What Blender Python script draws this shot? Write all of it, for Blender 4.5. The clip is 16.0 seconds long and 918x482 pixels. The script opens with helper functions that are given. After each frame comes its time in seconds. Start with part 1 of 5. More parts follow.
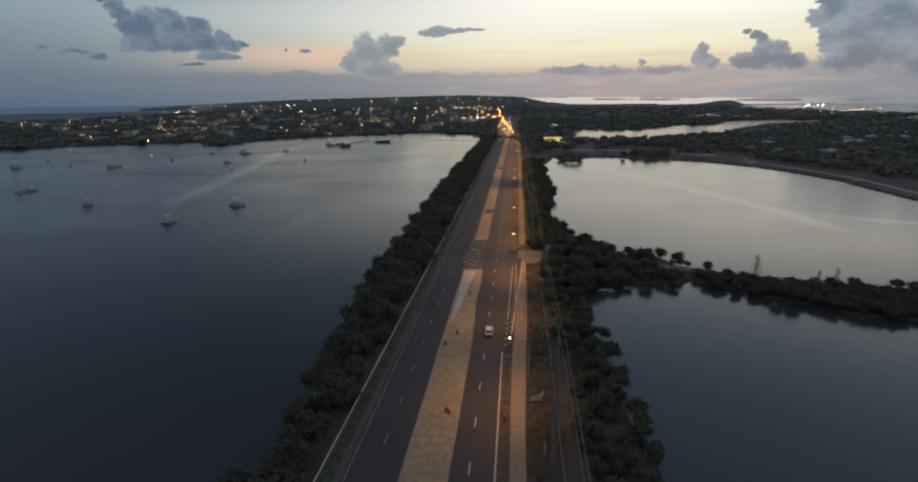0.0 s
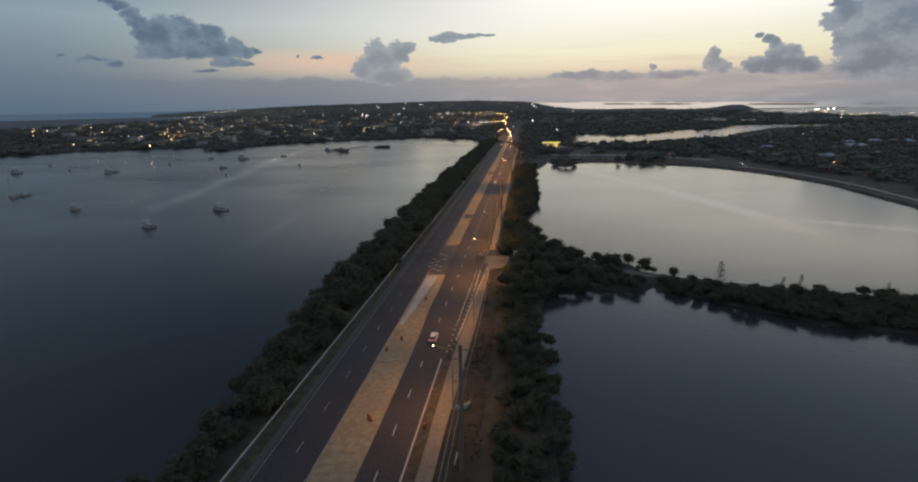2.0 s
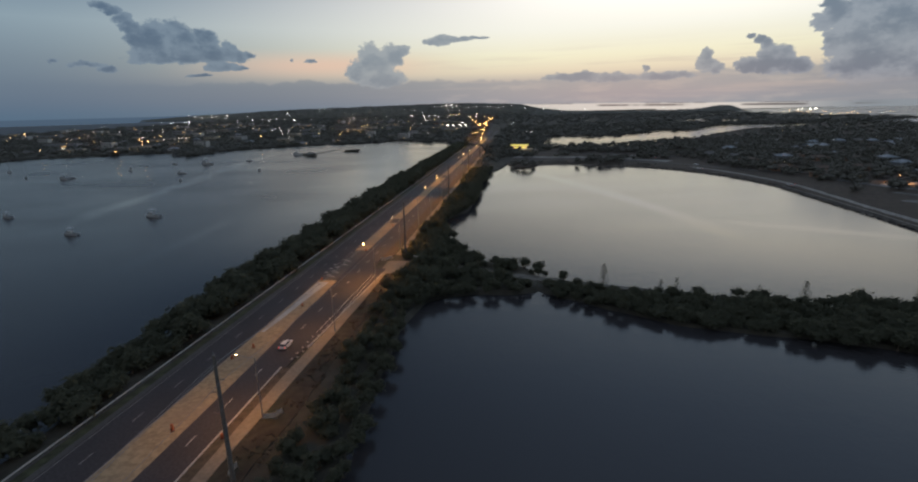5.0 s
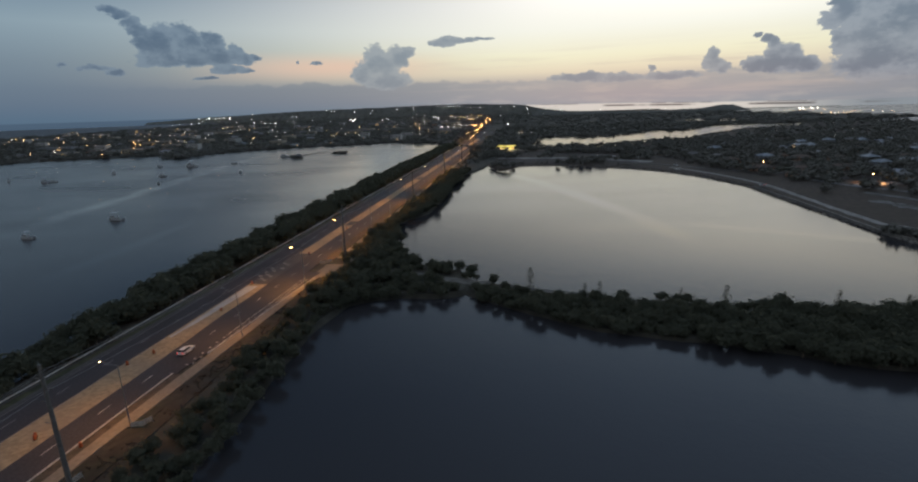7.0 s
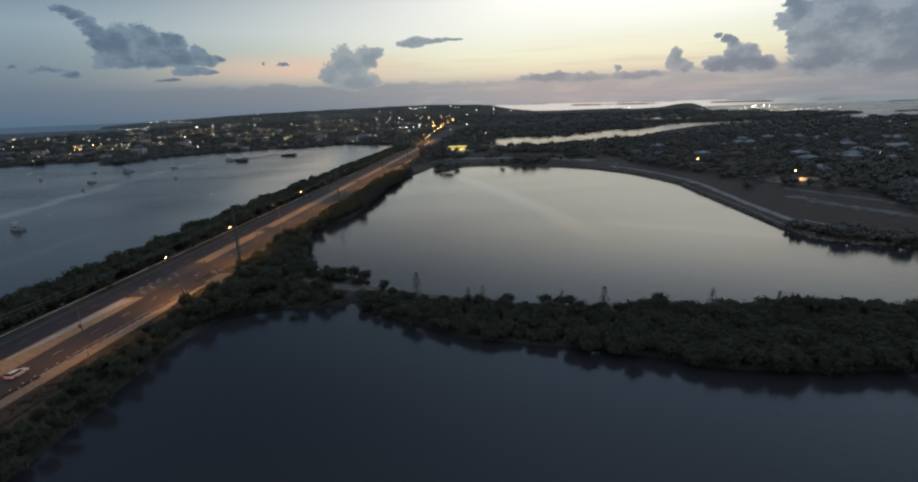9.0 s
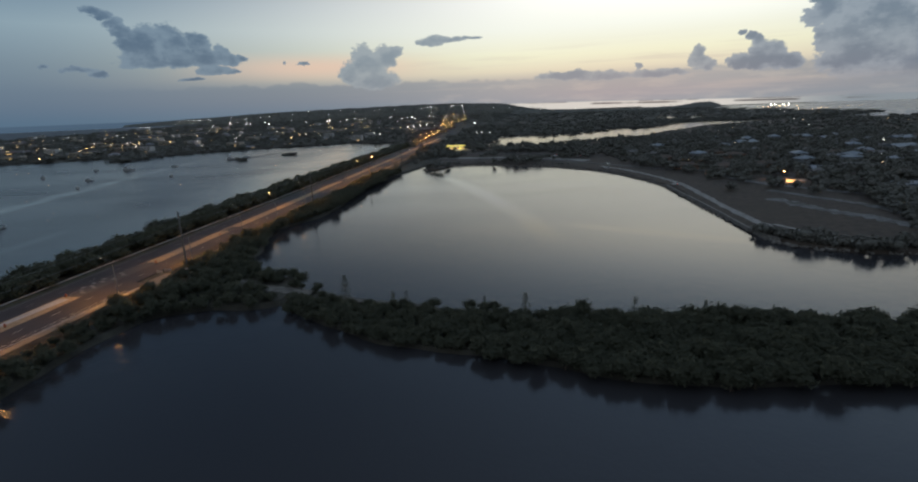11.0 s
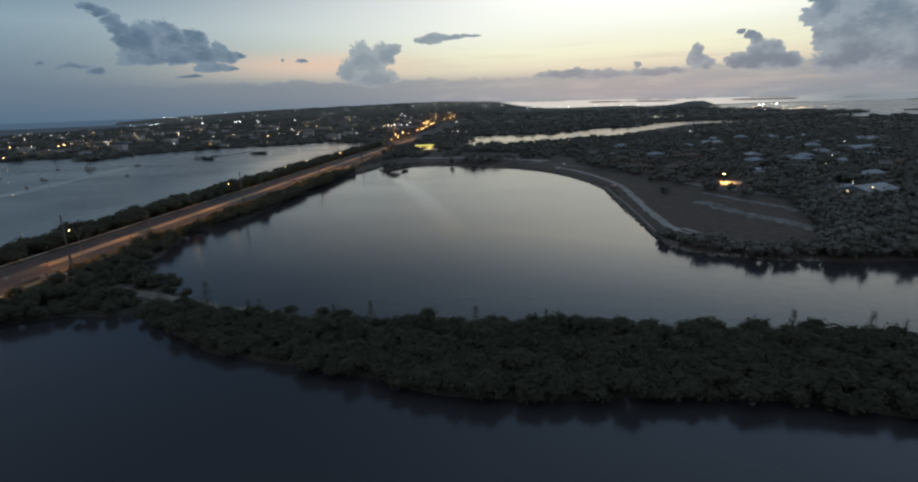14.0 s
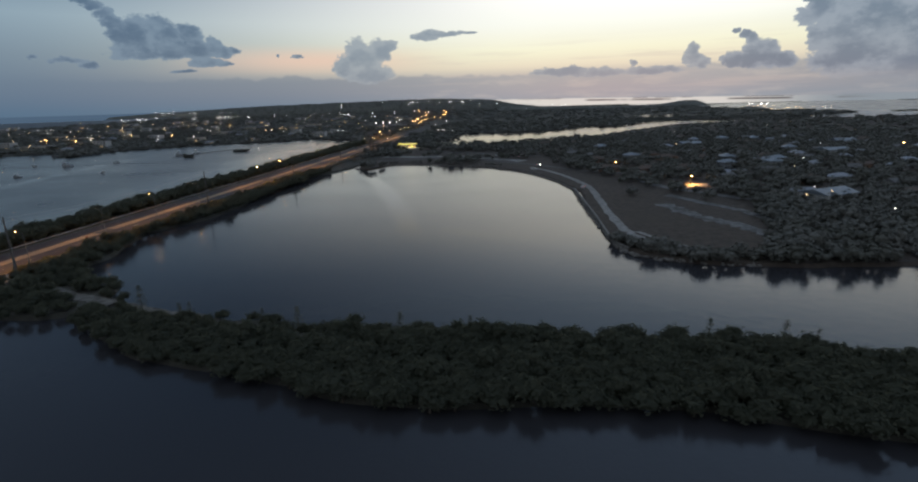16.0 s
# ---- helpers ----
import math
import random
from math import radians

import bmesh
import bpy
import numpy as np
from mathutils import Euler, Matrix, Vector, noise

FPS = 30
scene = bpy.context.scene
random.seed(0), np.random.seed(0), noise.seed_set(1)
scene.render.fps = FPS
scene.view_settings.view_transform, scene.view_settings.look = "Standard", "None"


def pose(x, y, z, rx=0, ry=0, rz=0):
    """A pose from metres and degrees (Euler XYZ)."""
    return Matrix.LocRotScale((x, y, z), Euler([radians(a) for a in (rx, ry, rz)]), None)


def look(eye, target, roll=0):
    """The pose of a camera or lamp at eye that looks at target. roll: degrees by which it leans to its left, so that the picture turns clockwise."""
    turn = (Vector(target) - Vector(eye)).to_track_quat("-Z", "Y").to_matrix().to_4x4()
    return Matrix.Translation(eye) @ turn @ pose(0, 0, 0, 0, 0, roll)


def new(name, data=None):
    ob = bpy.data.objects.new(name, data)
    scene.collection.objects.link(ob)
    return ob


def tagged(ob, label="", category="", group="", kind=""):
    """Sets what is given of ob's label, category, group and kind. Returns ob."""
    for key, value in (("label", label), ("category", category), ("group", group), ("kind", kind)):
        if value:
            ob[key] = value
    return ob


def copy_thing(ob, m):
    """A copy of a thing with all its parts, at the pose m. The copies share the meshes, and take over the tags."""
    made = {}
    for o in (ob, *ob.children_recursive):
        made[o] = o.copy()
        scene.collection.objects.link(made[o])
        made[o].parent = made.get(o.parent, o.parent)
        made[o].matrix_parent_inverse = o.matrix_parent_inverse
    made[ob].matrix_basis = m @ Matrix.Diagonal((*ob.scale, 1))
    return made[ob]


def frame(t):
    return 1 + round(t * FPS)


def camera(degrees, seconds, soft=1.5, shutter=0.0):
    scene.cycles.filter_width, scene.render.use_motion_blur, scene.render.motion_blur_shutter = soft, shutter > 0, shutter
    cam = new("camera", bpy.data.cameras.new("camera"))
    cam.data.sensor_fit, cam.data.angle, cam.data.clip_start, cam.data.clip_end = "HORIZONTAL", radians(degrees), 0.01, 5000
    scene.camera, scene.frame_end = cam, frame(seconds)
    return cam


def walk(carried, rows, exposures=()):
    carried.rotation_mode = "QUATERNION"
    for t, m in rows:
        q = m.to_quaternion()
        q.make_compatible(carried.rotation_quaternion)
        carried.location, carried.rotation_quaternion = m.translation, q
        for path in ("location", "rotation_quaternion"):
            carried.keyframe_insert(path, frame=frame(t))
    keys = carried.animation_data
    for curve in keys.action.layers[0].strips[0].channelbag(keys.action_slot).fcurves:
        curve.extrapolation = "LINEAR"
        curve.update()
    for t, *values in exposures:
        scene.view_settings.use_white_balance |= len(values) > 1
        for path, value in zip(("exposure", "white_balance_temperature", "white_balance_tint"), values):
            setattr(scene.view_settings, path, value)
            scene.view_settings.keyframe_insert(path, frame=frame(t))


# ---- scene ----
cam = camera(84.6, 16.0, 2.15)
PATH = [
    (0, (1.938, 0.649, 58.546), (1.93, 2.575, 58.008), -0.7),
    (0.5, (5.51, 0.756, 58.634), (5.488, 2.683, 58.099), -0.8),
    (1, (9.394, 1.035, 58.431), (9.359, 2.963, 57.901), -0.8),
    (1.5, (13.804, 1.522, 58.416), (13.758, 3.451, 57.89), -0.8),
    (2, (18.346, 1.908, 58.16), (18.299, 3.839, 57.641), -0.9),
    (2.5, (23.836, 2.607, 57.921), (23.786, 4.538, 57.404), -1.0),
    (3, (29.132, 2.783, 57.877), (29.081, 4.715, 57.365), -1.1),
    (5.5, (61.016, 2.858, 58.387), (61.005, 4.792, 57.878), -1.6),
    (6, (67.157, 3.455, 58.248), (67.197, 5.389, 57.742), -1.8),
    (6.5, (73.53, 4.321, 58.095), (73.533, 6.256, 57.59), -1.8),
    (7, (80.346, 5.117, 57.972), (80.293, 7.051, 57.466), -1.7),
    (7.5, (87.163, 6.184, 57.782), (87.17, 8.119, 57.276), -2.0),
    (8, (93.879, 7.332, 57.494), (93.946, 9.266, 56.987), -2.2),
    (8.5, (100.956, 8.913, 57.147), (101.021, 10.847, 56.64), -2.2),
    (11, (134.683, 12.941, 56.592), (134.668, 14.875, 56.082), -2.2),
    (11.5, (141.58, 13.491, 56.518), (141.562, 15.425, 56.009), -2.3),
    (12, (148.536, 14.35, 56.349), (148.516, 16.284, 55.84), -2.2),
    (12.5, (155.141, 14.327, 56.722), (155.124, 16.26, 56.21), -2.2),
    (13, (161.992, 14.836, 56.583), (161.976, 16.769, 56.07), -2.2),
    (13.5, (168.462, 15.09, 56.766), (168.45, 17.023, 56.251), -2.2),
    (14, (175.187, 15.433, 56.915), (175.179, 17.365, 56.398), -2.0),
    (14.5, (181.089, 15.432, 57.494), (181.087, 17.363, 56.975), -2.0),
    (15, (186.49, 15.268, 57.79), (186.487, 17.199, 57.268), -2.0),
    (15.5, (190.752, 15.373, 58.342), (190.751, 17.303, 57.818), -1.9),
    (16, (193.168, 15.853, 58.611), (193.178, 17.782, 58.083), -1.6),
]
# the picture cools and brightens a little on the way
walk(cam, [(t, look(eye, target, roll)) for t, eye, target, roll in PATH],
     [(0, 0.02, 6600, 10), (5.5, 0.04, 6550, 10), (8.5, 0.05, 6440, 8), (11, 0.07, 6380, 7), (12.5, 0.08, 6420, 6.5), (14, 0.09, 6320, 6.5), (16, 0.13, 6350, 9)])


# ---- sky, afterglow and clouds ----
def lin(r, g, b):
    """Linear colour from 0-255 display values."""
    return tuple((c / 255 / 12.92) if c / 255 <= 0.04045 else ((c / 255 + 0.055) / 1.055) ** 2.4 for c in (r, g, b)) + (1.0,)


class Nodes:
    """Small helper that wires maths nodes."""
    def __init__(self, tree):
        self.tree = tree

    def add(self, kind):
        return self.tree.nodes.new(kind)

    def link(self, a, b):
        self.tree.links.new(a, b)

    def put(self, value, socket):
        if isinstance(value, (int, float, tuple)):
            socket.default_value = value
        else:
            self.link(value, socket)

    def m(self, op, a, b=0.0, c=0.0, clamp=False):
        n = self.add("ShaderNodeMath")
        n.operation, n.use_clamp = op, clamp
        for v, s in zip((a, b, c), n.inputs):
            self.put(v, s)
        return n.outputs[0]

    def ramp(self, fac, stops, mode="LINEAR"):
        n = self.add("ShaderNodeValToRGB")
        n.color_ramp.interpolation = mode
        els = n.color_ramp.elements
        while len(els) < len(stops):
            els.new(0.5)
        for e, (p, c) in zip(els, stops):
            e.position, e.color = p, c
        self.put(fac, n.inputs[0])
        return n.outputs[0]

    def mix(self, fac, a, b, blend="MIX"):
        n = self.add("ShaderNodeMix")
        n.data_type, n.blend_type = "RGBA", blend
        self.put(fac, n.inputs[0])
        self.put(a, n.inputs[6])
        self.put(b, n.inputs[7])
        return n.outputs[2]

    def step(self, x, lo, hi):
        n = self.add("ShaderNodeMapRange")
        n.interpolation_type = "SMOOTHSTEP"
        self.put(x, n.inputs[0])
        n.inputs[1].default_value, n.inputs[2].default_value = lo, hi
        return n.outputs[0]

    def noise(self, vec, scale, detail=4.0, rough=0.55, dims="3D"):
        n = self.add("ShaderNodeTexNoise")
        n.noise_dimensions = dims
        self.put(vec, n.inputs["Vector"])
        n.inputs["Scale"].default_value = scale
        n.inputs["Detail"].default_value = detail
        n.inputs["Roughness"].default_value = rough
        return n.outputs[0]

    def vec(self, x, y, z):
        n = self.add("ShaderNodeCombineXYZ")
        for v, s in zip((x, y, z), n.inputs):
            self.put(v, s)
        return n.outputs[0]


SKY = 1.0
world = bpy.data.worlds.new("dusk_sky")
scene.world = world
world.use_nodes = True
W = Nodes(world.node_tree)
world.node_tree.nodes.clear()
coord = W.add("ShaderNodeTexCoord")
sep = W.add("ShaderNodeSeparateXYZ")
W.link(coord.outputs["Generated"], sep.inputs[0])
dx, dy, dz = sep.outputs
az = W.m("MULTIPLY", W.m("ARCTAN2", dx, dy), 57.2958)
el = W.m("MULTIPLY", W.m("ARCSINE", dz), 57.2958)
up = W.m("DIVIDE", el, 90.0, clamp=True)
sunny = W.ramp(up, [(0.0, lin(156, 157, 160)), (0.028, lin(170, 168, 167)), (0.04, lin(218, 208, 186)), (0.056, lin(232, 229, 202)),
                    (0.085, lin(236, 236, 226)), (0.115, lin(239, 237, 232)), (0.15, lin(239, 231, 213)), (0.19, lin(202, 209, 214)), (0.25, lin(168, 190, 210)), (0.33, lin(148, 174, 206)), (0.5, lin(138, 161, 192)), (1.0, lin(132, 142, 157))])
side = W.ramp(up, [(0.0, lin(86, 109, 130)), (0.03, lin(95, 117, 137)), (0.055, lin(110, 130, 147)), (0.09, lin(131, 152, 166)),
                   (0.13, lin(102, 126, 148)), (0.2, lin(66, 90, 117)), (0.35, lin(62, 86, 114)), (0.6, lin(106, 119, 136)), (1.0, lin(132, 142, 157))])
back = W.ramp(up, [(0.0, lin(116, 124, 134)), (0.12, lin(126, 134, 144)), (0.4, lin(134, 142, 152)), (1.0, lin(132, 142, 157))])
off = W.m("ABSOLUTE", W.m("SUBTRACT", az, W.m("ADD", 18.0, W.m("MULTIPLY", W.step(el, 7.0, 20.0), 14.0))))
sky = W.mix(W.step(off, 8.0, 61.0), sunny, side)
sky = W.mix(W.step(off, 60.0, 150.0), sky, back)
# unseen afterglow patch, added above the view to brighten the lagoon's reflections
crest = W.m("MULTIPLY", W.step(W.m("ABSOLUTE", W.m("SUBTRACT", el, 14.5)), 8.5, 0.0), W.step(W.m("ABSOLUTE", W.m("SUBTRACT", az, 28.0)), 36.0, 0.0))
sky = W.mix(W.m("MULTIPLY", crest, 0.45), sky, (1.0, 0.92, 0.78, 1.0), "ADD")
# warm blush low down to the left of the glow
blush = W.m("MULTIPLY", W.step(W.m("ABSOLUTE", W.m("SUBTRACT", el, 4.6)), 1.8, 0.0), W.step(W.m("ABSOLUTE", W.m("ADD", az, 14.0)), 17.0, 0.0))
sky = W.mix(W.m("MULTIPLY", blush, 0.72), sky, lin(222, 186, 168))
flow = W.vec(W.m("MULTIPLY", az, 0.30), W.m("MULTIPLY", el, 0.42), 3.7)
fine = W.noise(flow, 2.4, 9.0, 0.7)
billow = W.noise(W.vec(W.m("MULTIPLY", az, 0.30), W.m("MULTIPLY", el, 0.46), 12.3), 1.2, 4.0, 0.5)
big = W.noise(flow, 0.45, 3.0, 0.5)
# long bank of cloud along the horizon
edge = W.m("ADD", 2.0, W.m("MULTIPLY", W.noise(W.vec(W.m("MULTIPLY", az, 0.22), 0.0, 1.0), 1.5, 5.0, 0.6), 1.9))
bank = W.m("MULTIPLY", W.step(W.m("SUBTRACT", edge, el), -0.08, 0.22), W.step(W.m("ABSOLUTE", W.m("SUBTRACT", az, 14.0)), 60.0, 14.0))
bankcol = W.mix(W.step(az, -25.0, 12.0), lin(88, 112, 133), lin(147, 154, 161))
bankcol = W.mix(W.step(az, 24.0, 40.0), bankcol, lin(128, 138, 148))
bankcol = W.mix(W.m("MULTIPLY", W.m("MULTIPLY", W.step(W.noise(W.vec(W.m("MULTIPLY", az, 0.16), W.m("MULTIPLY", el, 0.8), 2.0), 1.6, 5.0, 0.6), 0.48, 0.7), W.step(az, -12.0, 6.0)), 0.45), bankcol, lin(182, 177, 173))
sky = W.mix(W.m("MULTIPLY", bank, 0.75), sky, bankcol)
streak = W.step(W.noise(W.vec(W.m("MULTIPLY", az, 0.05), W.m("MULTIPLY", el, 0.9), 8.0), 1.3, 4.0, 0.6), 0.52, 0.72)
sky = W.mix(W.m("MULTIPLY", W.m("MULTIPLY", W.m("MULTIPLY", streak, W.step(el, 7.0, 4.0)), W.step(az, -16.0, 2.0)), 0.35), sky, lin(188, 176, 170))
# cumulus, each a cluster of puffs: azimuth, elevation, half width, half height
PUFFS = [(-33.6, 9.2, 0.9, 0.5), (-32.9, 8.9, 0.9, 0.6), (-32.1, 8.3, 0.9, 0.7), (-31.6, 7.6, 0.9, 0.9), (-31.3, 6.6, 1.0, 1.3),
         (-29.9, 6.3, 1.7, 2.2), (-30.2, 5.5, 2.0, 1.2), (-28.0, 6.0, 1.9, 2.5), (-27.0, 5.6, 2.2, 1.6), (-25.7, 6.3, 1.4, 1.5), (-25.0, 5.4, 1.8, 1.3), (-23.7, 5.7, 0.9, 1.1),
         (-22.9, 5.2, 1.0, 0.8), (-21.8, 5.4, 0.6, 0.4), (-30.0, 5.0, 2.6, 0.7), (-27.5, 5.1, 3.0, 0.7), (-24.3, 4.3, 1.9, 0.6), (-22.9, 4.25, 0.8, 0.35), (-26.5, 3.6, 1.1, 0.2),
         (-35.2, 4.4, 1.4, 0.4), (-34.0, 4.0, 0.9, 0.45), (-37.7, 4.6, 0.5, 0.25),
         (-11.2, 3.6, 1.4, 1.6), (-9.9, 4.6, 1.4, 2.2), (-8.9, 4.4, 1.6, 1.9), (-7.5, 5.2, 1.2, 1.5), (-6.5, 5.9, 0.9, 0.8), (-8.8, 3.0, 2.6, 1.4),
         (-2.6, 6.8, 1.6, 0.65), (-1.6, 7.0, 1.0, 0.5), (-0.2, 6.95, 1.4, 0.35), (1.7, 7.1, 1.2, 0.22), (-16.0, 5.0, 0.6, 0.2), (-17.8, 5.15, 0.25, 0.18),
         (24.4, 4.2, 0.6, 0.9), (24.5, 3.4, 1.0, 0.8), (25.3, 3.1, 0.8, 0.5), (18.9, 3.3, 0.4, 0.45), (11.8, 2.8, 3.4, 0.6), (15.5, 2.6, 3.0, 0.6), (20.5, 2.6, 3.0, 0.5),
         (28.0, 3.2, 1.2, 0.9), (28.1, 5.9, 0.35, 0.25), (28.8, 5.4, 0.45, 0.45), (29.3, 4.9, 0.5, 0.6), (29.7, 3.4, 1.4, 1.7), (30.8, 3.2, 1.3, 1.5), (32.0, 2.9, 1.2, 1.0),
         (33.4, 6.3, 1.0, 1.0), (34.2, 6.9, 1.1, 1.6), (33.9, 8.0, 0.8, 0.9), (34.4, 4.6, 0.8, 1.6), (35.8, 5.0, 1.7, 4.8), (38.5, 4.5, 3.2, 6.0), (43.0, 4.0, 5.0, 6.0), (36.5, 2.8, 2.8, 1.4), (42.0, 2.0, 8.0, 2.0)]
curl = W.noise(flow, 6.5, 3.0)
wob_a = W.m("ADD", az, W.m("MULTIPLY", W.m("SUBTRACT", W.noise(flow, 2.2, 4.0), 0.5), 1.2))
wob_a = W.m("ADD", wob_a, W.m("MULTIPLY", W.m("SUBTRACT", curl, 0.5), 0.7))
wob_e = W.m("ADD", el, W.m("MULTIPLY", W.m("SUBTRACT", W.noise(W.vec(W.m("MULTIPLY", az, 0.30), W.m("MULTIPLY", el, 0.42), 9.1), 2.2, 4.0), 0.5), 1.0))
body = -2.0
for pa, pe, ra, re in PUFFS:
    a2 = W.m("POWER", W.m("DIVIDE", W.m("SUBTRACT", wob_a, pa), ra), 2.0)
    rise = W.m("SUBTRACT", wob_e, pe)
    e2 = W.m("POWER", W.m("MAXIMUM", W.m("DIVIDE", rise, re), W.m("DIVIDE", rise, -0.6 * re)), 2.0)
    body = W.m("MAXIMUM", body, W.m("SUBTRACT", 1.0, W.m("ADD", a2, e2)))
thick = W.m("ADD", body, W.m("ADD", W.m("MULTIPLY", W.m("SUBTRACT", fine, 0.46), 1.9), W.m("MULTIPLY", W.m("SUBTRACT", curl, 0.5), 0.6)))
puff = W.step(thick, -0.12, 0.34)
dark = W.mix(W.step(az, -22.0, -8.0), lin(78, 101, 125), lin(122, 136, 150))
dark = W.mix(W.step(az, 20.0, 32.0), dark, lin(102, 119, 138))
pale = W.mix(W.step(az, -22.0, -8.0), lin(110, 130, 149), lin(145, 155, 164))
pale = W.mix(W.step(az, 20.0, 32.0), pale, lin(136, 148, 162))
depth = W.m("ADD", W.m("MULTIPLY", W.m("MINIMUM", thick, 1.0), 0.45), W.m("MULTIPLY", billow, 1.5))
puffcol = W.mix(W.step(depth, 0.8, 1.35), pale, dark)
sky = W.mix(W.m("MULTIPLY", puff, W.step(el, 0.4, 2.6)), sky, puffcol)
# the sea that goes on beyond the modelled sheet of water
deep = W.mix(W.step(az, -8.0, 8.0), lin(74, 94, 114), lin(208, 203, 196))
rim = W.m("ADD", -0.16, W.m("MULTIPLY", W.step(W.m("ABSOLUTE", W.m("SUBTRACT", az, 3.0)), 36.0, 0.0), 0.4))
isle = W.m("MULTIPLY", W.step(W.m("ABSOLUTE", W.m("SUBTRACT", el, W.m("SUBTRACT", rim, 0.22))), 0.11, 0.05), W.step(W.noise(W.vec(az, 0.0, 6.0), 0.22, 4.0), 0.45, 0.56))
isle = W.m("MAXIMUM", isle, W.m("MULTIPLY", W.step(W.m("ABSOLUTE", W.m("SUBTRACT", el, W.m("SUBTRACT", rim, 0.03))), 0.05, 0.02), W.step(W.noise(W.vec(az, 3.0, 2.0), 0.3, 4.0), 0.46, 0.54)))
deep = W.mix(W.step(az, 26.0, 38.0), deep, lin(136, 145, 152))
deep = W.mix(W.m("MULTIPLY", W.m("MULTIPLY", isle, 0.9), W.m("MULTIPLY", W.step(az, -4.0, 2.0), W.step(az, 40.0, 34.0))), deep, lin(86, 87, 88))
sky = W.mix(W.step(W.m("SUBTRACT", el, rim), 0.03, -0.05), sky, deep)
blue = W.add("ShaderNodeTexSky")
blue.sky_type, blue.sun_disc, blue.sun_elevation, blue.sun_rotation = "NISHITA", False, radians(-1.5), radians(17)
sky = W.mix(0.06, sky, blue.outputs[0], "ADD")
bg = W.add("ShaderNodeBackground")
W.link(sky, bg.inputs[0])
bg.inputs[1].default_value = SKY
W.link(bg.outputs[0], W.add("ShaderNodeOutputWorld").inputs[0])


# ---- materials ----
def material(name, colour, rough=0.7, vary=0.35, grain=1.0, patch=0.08, bump=0.3, metal=0.0, second=None, per_object=0.0, ior=1.45, coat=0.0):
    """A surface with fine grain, larger patches and relief, sized in metres."""
    mat = bpy.data.materials.new(name)
    mat.use_nodes = True
    n = Nodes(mat.node_tree)
    b = mat.node_tree.nodes["Principled BSDF"]
    pos = n.add("ShaderNodeTexCoord").outputs["Object"]
    f1, f2 = n.noise(pos, grain, 5.0), n.noise(pos, patch, 4.0)
    lo = tuple(c * (1 - vary) for c in colour) + (1.0,)
    hi = tuple(min(1.0, c * (1 + vary)) for c in colour) + (1.0,)
    col = n.mix(n.step(f1, 0.3, 0.7), lo, hi)
    col = n.mix(n.m("MULTIPLY", n.step(f2, 0.45, 0.7), 0.7), col, tuple(second or [c * 0.7 for c in colour]) + (1.0,))
    if per_object:
        info = n.add("ShaderNodeObjectInfo")
        col = n.mix(n.m("MULTIPLY", info.outputs["Random"], per_object), col, tuple(c * 0.35 for c in colour) + (1.0,))
    n.link(col, b.inputs["Base Color"])
    b.inputs["Metallic"].default_value = metal
    b.inputs["IOR"].default_value = ior
    b.inputs["Coat Weight"].default_value = coat
    n.link(n.m("ADD", rough - 0.08, n.m("MULTIPLY", f2, 0.16), clamp=True), b.inputs["Roughness"])
    if bump:
        bp = n.add("ShaderNodeBump")
        bp.inputs["Strength"].default_value, bp.inputs["Distance"].default_value = bump, 0.05
        n.link(f1, bp.inputs["Height"])
        n.link(bp.outputs[0], b.inputs["Normal"])
    return mat


def glow(name, colour, strength, sampled=False):
    mat = bpy.data.materials.new(name)
    mat.use_nodes = True
    b = mat.node_tree.nodes["Principled BSDF"]
    b.inputs["Base Color"].default_value = (*colour, 1)
    b.inputs["Emission Color"].default_value = (*colour, 1)
    b.inputs["Emission Strength"].default_value = strength
    if not sampled:
        mat.cycles.emission_sampling = "NONE"
    return mat


